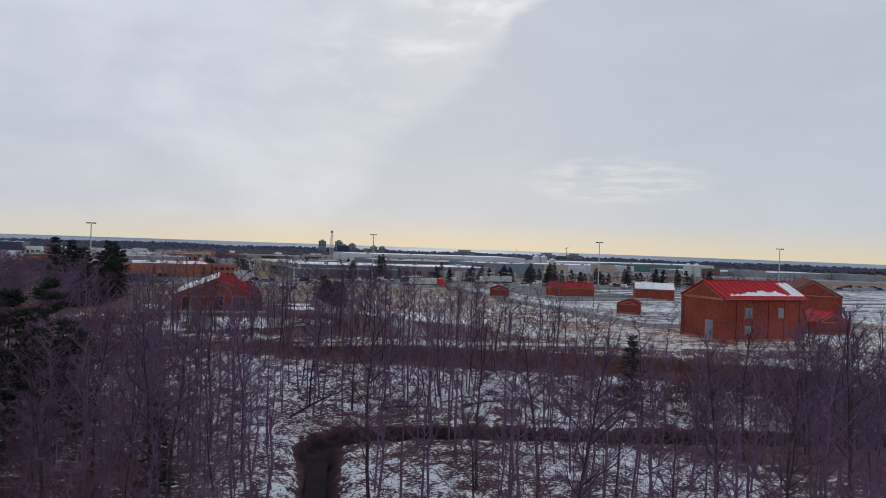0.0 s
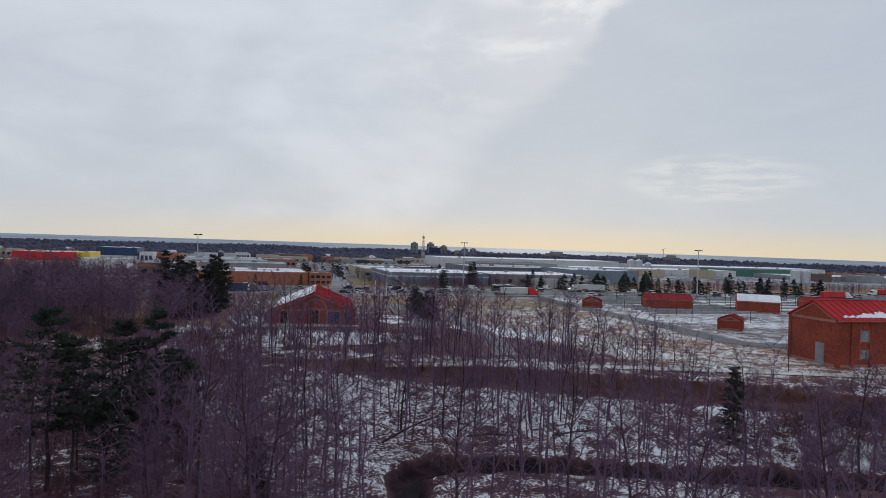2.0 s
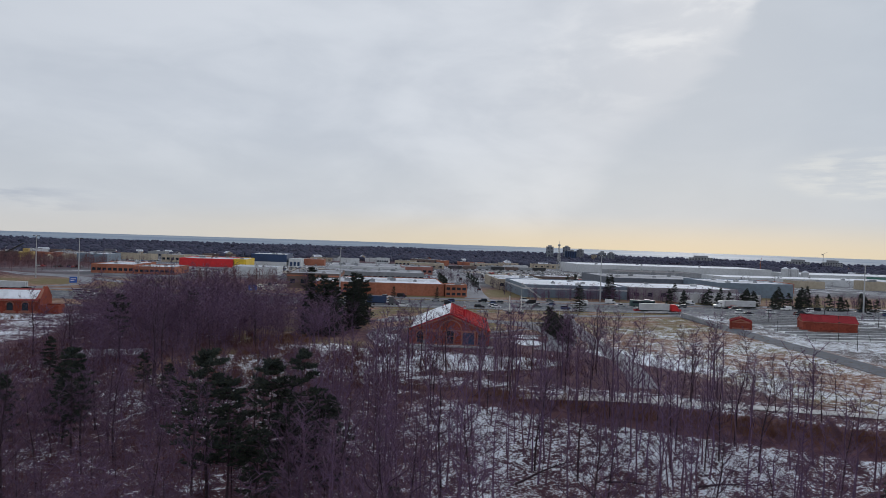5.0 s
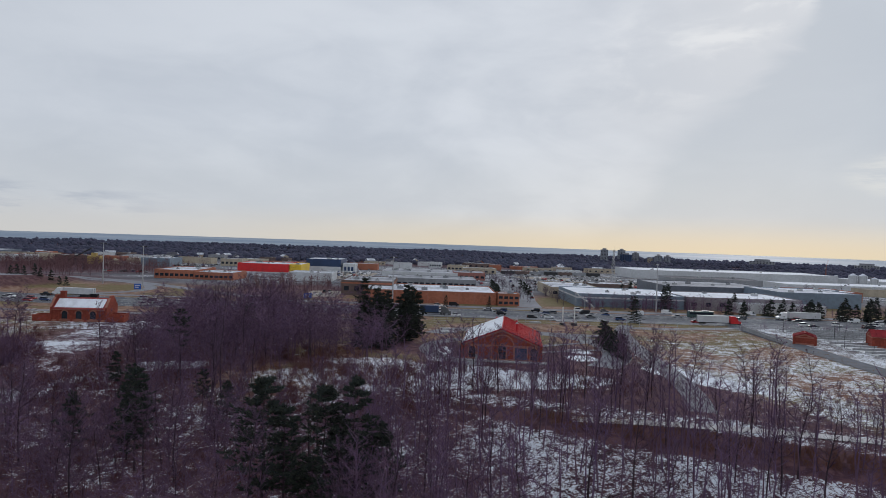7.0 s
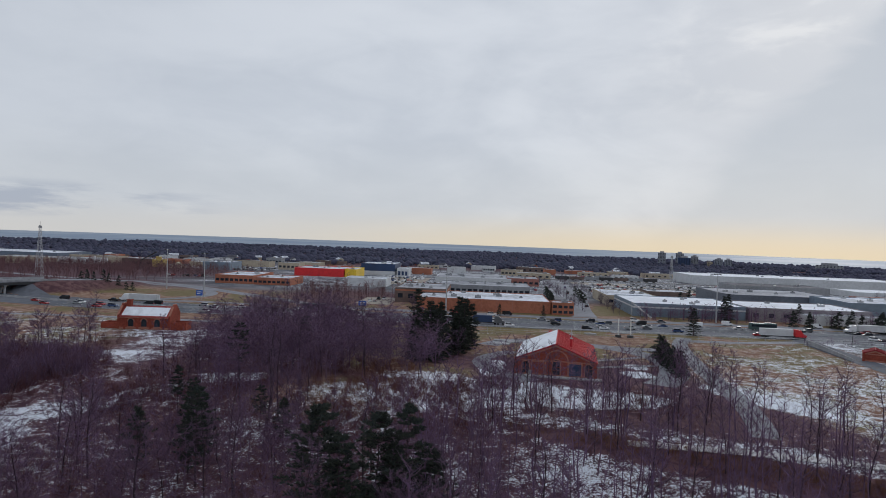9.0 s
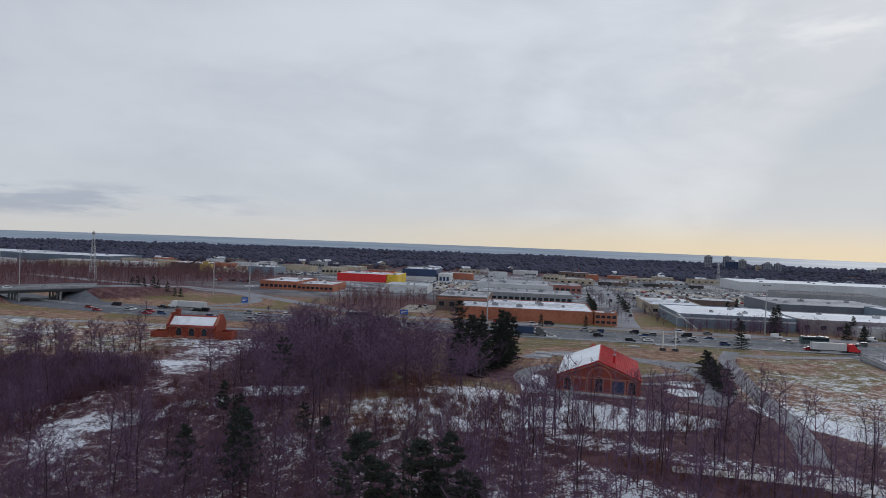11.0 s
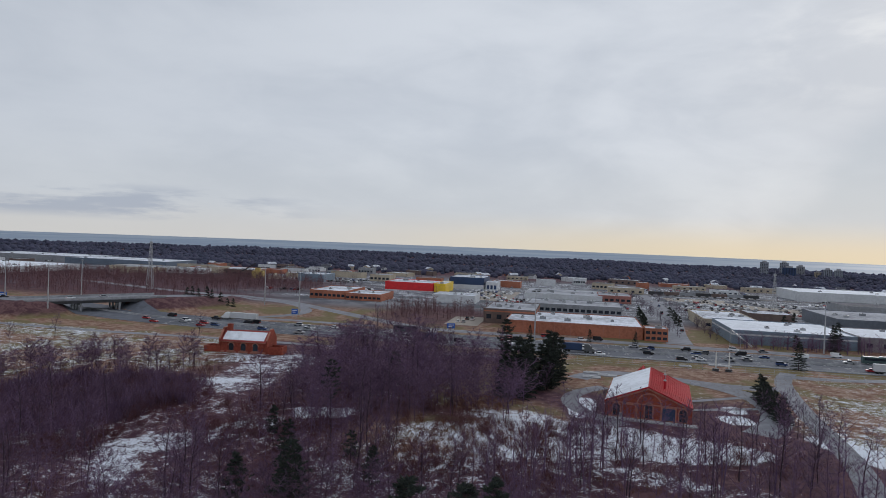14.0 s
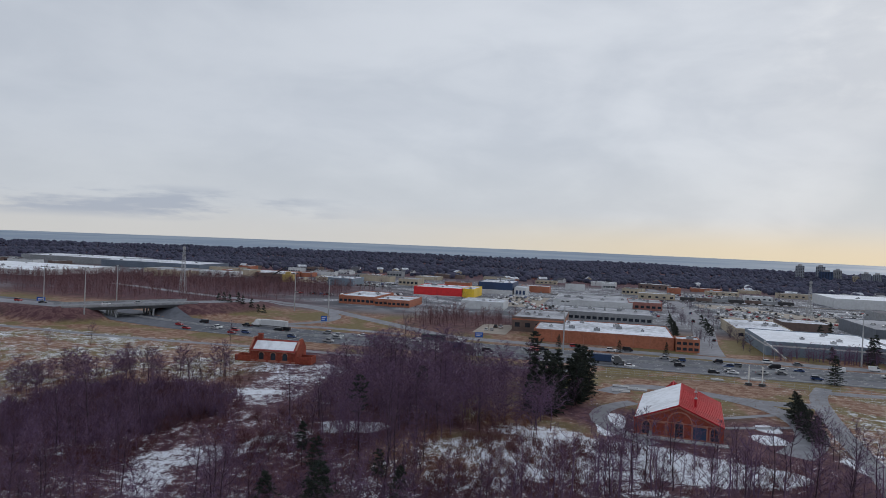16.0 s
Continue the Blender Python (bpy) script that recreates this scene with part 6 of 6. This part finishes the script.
# parked rows
for u0, u1, v, gap, fill in ((84, 200, 562, 3.0, 0.35), (90, 240, 600, 3.0, 0.3), (90, 250, 640, 3.0, 0.25), (-20, 30, 462, 3.0, 0.5), (-60, 20, 560, 3.0, 0.45), (-66, -55, 398, 3.2, 0.8), (-66, -55, 412, 3.2, 0.7), (-260, -190, 560, 3.2, 0.6), (-30, 30, 545, 3.0, 0.5)):
    u = u0
    while u < u1:
        if RT.random() < fill:
            x, y = uv(u, v)
            ob = copy_thing(RT.choice(FLEET), pose(x, y, gz(x, y) + 0.02, 0, 0, HEAD + 90))
            tagged(ob, group="parked cars")
        u += gap
for src in FLEET + LORRIES:
    drop(src)

# ---- water plant: basins with low walls, walks and hand rails ----
for i, (u0, u1, v0, v1) in enumerate(((150, 205, 226, 262), (150, 205, 268, 300), (212, 270, 232, 300), (212, 262, 176, 226), (275, 330, 200, 300))):
    x, y = uv((u0 + u1) / 2, (v0 + v1) / 2)
    a, b = (u1 - u0) / 2, (v1 - v0) / 2
    t = thing("settling_basin", pose(x, y, gz(x, y), 0, 0, HEAD), "wide grey concrete basin dusted with snow", "basin", "plant basins")
    part("deck", MB().box(-a, a, -b, b, -0.3, 0.25), mat("snowy_concrete", (0.54, 0.55, 0.57), 0.9, 0.32, 0.35, 0.2), t)
    for k in range(5):
        yy = -b + (k + 0.5) * 2 * b / 5
        part("divider_wall", MB().box(-a, a, yy - 0.2, yy + 0.2, 0.25, 0.9), CONCRETE, t)
    rl = MB()
    for k in range(6):
        yy = -b + k * 2 * b / 5
        rl.tube((-a, yy, 1.3), (a, yy, 1.3), 0.05, 0.05, 3, False).tube((-a, yy, 0.8), (a, yy, 0.8), 0.04, 0.04, 3, False)
        for q in np.arange(-a, a + 0.1, 5):
            rl.tube((q, yy, 0.2), (q, yy, 1.35), 0.05, 0.05, 3, False)
    part("hand_rail", rl, DARKSTEEL, t, "thin dark hand rails")
wallr = thing("retaining_wall", pose(0, 0, 0), "pale concrete retaining wall beside the plant road", "wall")
part("wall", MB().add([(197, 257, 5.5), (184.5, 217, 5.5), (184.9, 216.9, 5.5), (197.5, 257, 5.5), (197, 257, 8.0), (184.5, 217, 7.2), (184.9, 216.9, 7.2), (197.5, 257, 8.0)], [(4, 5, 6, 7), (0, 1, 5, 4), (1, 2, 6, 5), (2, 3, 7, 6), (3, 0, 4, 7)]), CONCRETE, wallr)

# ---- far yard: rail line, silos, cranes ----
strip("rail_line", [uv(-60, 742), uv(60, 748), uv(250, 772), uv(700, 800)], 8, TRACK, "rail line on a ballast bed", "railway", lift=0.5)
tr = thing("train", pose(*uv(130, 757), gz(*uv(130, 757)) + 0.5, 0, 0, HEAD + 7), "row of dark railway wagons", "train")
for k in range(7):
    w = part("wagon", MB().box(k * 16 - 56, k * 16 - 41, -1.4, 1.4, 1.0, 4.0), (DARKSTEEL, BROWNWALL, GREYWALL)[k % 3], tr)
    for q in (-54, -46):
        part("bogie", MB().box(k * 16 + q, k * 16 + q + 2.5, -1.1, 1.1, 0.1, 1.0), DARKSTEEL, w)


def silo(x, y, r, h, label):
    t = thing("silo", pose(x, y, gz(x, y) - 0.2), label, "silo", "white silos")
    part("drum", MB().tube((0, 0, 0), (0, 0, h), r, r, 16), WHITEWALL, t, smooth=False)
    part("cone_top", MB().tube((0, 0, h), (0, 0, h + r * 0.5), r, 0.5, 16), SNOWROOF, t)
    part("ladder", MB().box(-0.3, 0.3, -r - 0.3, -r, 0, h), STEEL, t)


for b, d, r, h in ((44.6, 880, 4.5, 14), (45.2, 884, 4.5, 14), (45.9, 890, 4.0, 11), (56.4, 700, 4.5, 11), (57.0, 704, 4.5, 11)):
    silo(*polar(b, d), r, h, "pale cylindrical silo at a works")


def crane(x, y, h, jib, tilt, turn, m, label):
    t = thing("crane", pose(x, y, gz(x, y) - 0.2, 0, 0, turn), label, "crane")
    part("mast", MB().box(-0.6, 0.6, -0.6, 0.6, 0, h), m, t)
    part("jib", MB().tube((-jib * 0.25, 0, h - jib * 0.25 * math.sin(radians(tilt))), (jib * math.cos(radians(tilt)), 0, h + jib * math.sin(radians(tilt))), 0.4, 0.2, 4), m, t)
    part("counterweight", MB().box(-jib * 0.3, -jib * 0.2, -1.2, 1.2, h - 3, h), CONCRETE, t)


crane(*polar(42.9, 1500), 20, 18, 50, 30, BRICK_TAN, "red and white luffing tower crane")
crane(*polar(47.0, 2200), 40, 36, 10, -120, GREYWALL, "grey tower crane above the shore")
yx, yy = -172, 765
t = thing("conveyor_plant", pose(yx, yy, gz(yx, yy)), "yellow gravel plant with slanting conveyor", "plant")
part("hopper", MB().box(-2, 10, -5, 5, 0, 8).box(1, 6, -3, 3, 8, 11), mat("dull_yellow", (0.42, 0.31, 0.12), 0.7, 0.15, 0.4, 0.05), t)
part("conveyor", MB().tube((-22, 0, 2), (2, -4, 16), 0.9, 0.9, 4), DARKSTEEL, t, "dark slanting conveyor")
part("stockpile", MB().tube((22, 4, 0), (22, 4, 6), 10, 0.5, 14), TANWALL, t)

# covered sign on the ramp and blue highway signs
for x, y, w, h, m, lab in ((-66, 396, 3.4, 3.0, mat("sign_blue", (0.02, 0.10, 0.42), 0.5, 0.05, 1, 0), "blue highway sign on steel posts"), (*uv(-62, 352), 4.0, 2.6, MATS["sign_blue"], "blue highway sign on steel posts"), (-250, 436, 5.0, 3.0, MATS["sign_blue"], "blue highway sign on steel posts")):
    t = thing("highway_sign", pose(x, y, gz(x, y), 0, 0, 8), lab, "sign")
    part("panel", MB().box(-w / 2, w / 2, -0.08, 0.08, 2.2, 2.2 + h), m, t)
    part("text_bar", MB().box(-w * 0.35, w * 0.35, -0.11, -0.08, 2.2 + h * 0.6, 2.2 + h * 0.72).box(-w * 0.35, w * 0.15, -0.11, -0.08, 2.2 + h * 0.3, 2.2 + h * 0.42), PAINT, t)
    for px in (-w * 0.35, w * 0.35):
        part("post", MB().tube((px, 0.1, -0.2), (px, 0.1, 2.2 + h), 0.09, 0.09, 5), STEEL, t)

# stair tower on the white-roofed warehouse
sx, sy = uv(82, 366)
t = thing("stair_frame", pose(sx, sy, gz(sx, sy), 0, 0, HEAD), "pale slanting steel stair beside a warehouse", "stair")
part("flight", MB().tube((-6, 0, 8.6), (4, -2, 1), 0.5, 0.5, 4), STEEL, t)
for q in (-6, -1, 4):
    part("post", MB().tube((q, -0.5, 0), (q, -0.5, 8.4 - (q + 6) * 0.7), 0.12, 0.12, 5), STEEL, t)

# fallen trunks in the creek wood
for x, y, a, l, tl in ((44.5, 95, -22, 11, 26), (54, 108, 35, 12, 6), (70, 86, -20, 10, 4), (40, 100, 80, 9, 6), (88, 74, 10, 11, 5), (58, 92, -50, 8, 8)):
    t = thing("fallen_log", pose(x, y, gz(x, y) + 0.25, 0, -tl, a), "dark fallen tree trunk on thin snow", "log", "fallen logs")
    lg = MB()
    p = Vector((0, 0, 0))
    for k in range(5):
        q = p + Vector((l / 5, 0.25 * math.sin(k * 1.7), 0.12 * math.cos(k)))
        lg.tube(p, q, 0.2 - k * 0.03, 0.2 - (k + 1) * 0.03, 7, k == 4)
        p = q
    part("trunk", lg, BARK, t)
    for k in range(3):
        part("branch_stub", MB().tube((l * (0.4 + 0.18 * k), 0, 0), (l * (0.5 + 0.18 * k), (-1) ** k * 1.6, 1.3), 0.09, 0.02, 4), BARK, t)


# far rows of parked cars, too many to count
def car_shell():
    return MB().prism([(-2.2, 0.25), (2.2, 0.25), (2.2, 0.8), (1.1, 0.95), (0.5, 1.45), (-1.3, 1.45), (-1.8, 0.98), (-2.2, 0.9)], -0.88, 0.88)


def lot_paint():
    m = bpy.data.materials.new("mixed_car_paint")
    m.use_nodes = True
    t = m.node_tree
    geo = t.nodes.new("ShaderNodeNewGeometry")
    cr = t.nodes.new("ShaderNodeValToRGB")
    cr.color_ramp.interpolation = "CONSTANT"
    for p, c in ((0.0, (0.6, 0.6, 0.62)), (0.3, (0.02, 0.02, 0.022)), (0.55, (0.12, 0.125, 0.135)), (0.75, (0.35, 0.36, 0.38)), (0.9, (0.25, 0.02, 0.025)), (0.96, (0.03, 0.06, 0.16))):
        e = cr.color_ramp.elements.new(p)
        e.color = (*c, 1)
    t.links.new(geo.outputs["Random Per Island"], cr.inputs[0])
    b = t.nodes["Principled BSDF"]
    t.links.new(cr.outputs[0], b.inputs["Base Color"])
    b.inputs["Roughness"].default_value = 0.35
    return m


lots = MB()
shell = car_shell()
RL = random.Random(4)
for u0, u1, v0, v1, dv, fill in ((90, 150, 552, 700, 9, 0.25), (160, 200, 566, 700, 9, 0.3), (212, 296, 668, 728, 9, 0.35), (-98, -56, 572, 676, 9, 0.5), (-60, 40, 545, 585, 7, 0.5), (-30, 60, 665, 735, 8, 0.4), (-330, -225, 700, 760, 9, 0.5), (-215, -176, 560, 610, 8, 0.6), (-120, -60, 750, 800, 9, 0.5), (50, 200, 830, 900, 10, 0.4)):
    v = v0
    while v < v1:
        u = u0
        while u < u1:
            if RL.random() < fill:
                x, y = uv(u, v)
                m = pose(x, y, gz(x, y) + 0.12, 0, 0, HEAD + 90)
                lots.add([m @ Vector(p) for p in shell.v], shell.f)
            u += 3.1
        v += dv
tagged(new("parked_cars", lots.mesh("parked_cars", lot_paint())), "rows of parked cars in many colours on far lots", "car", kind="stuff")
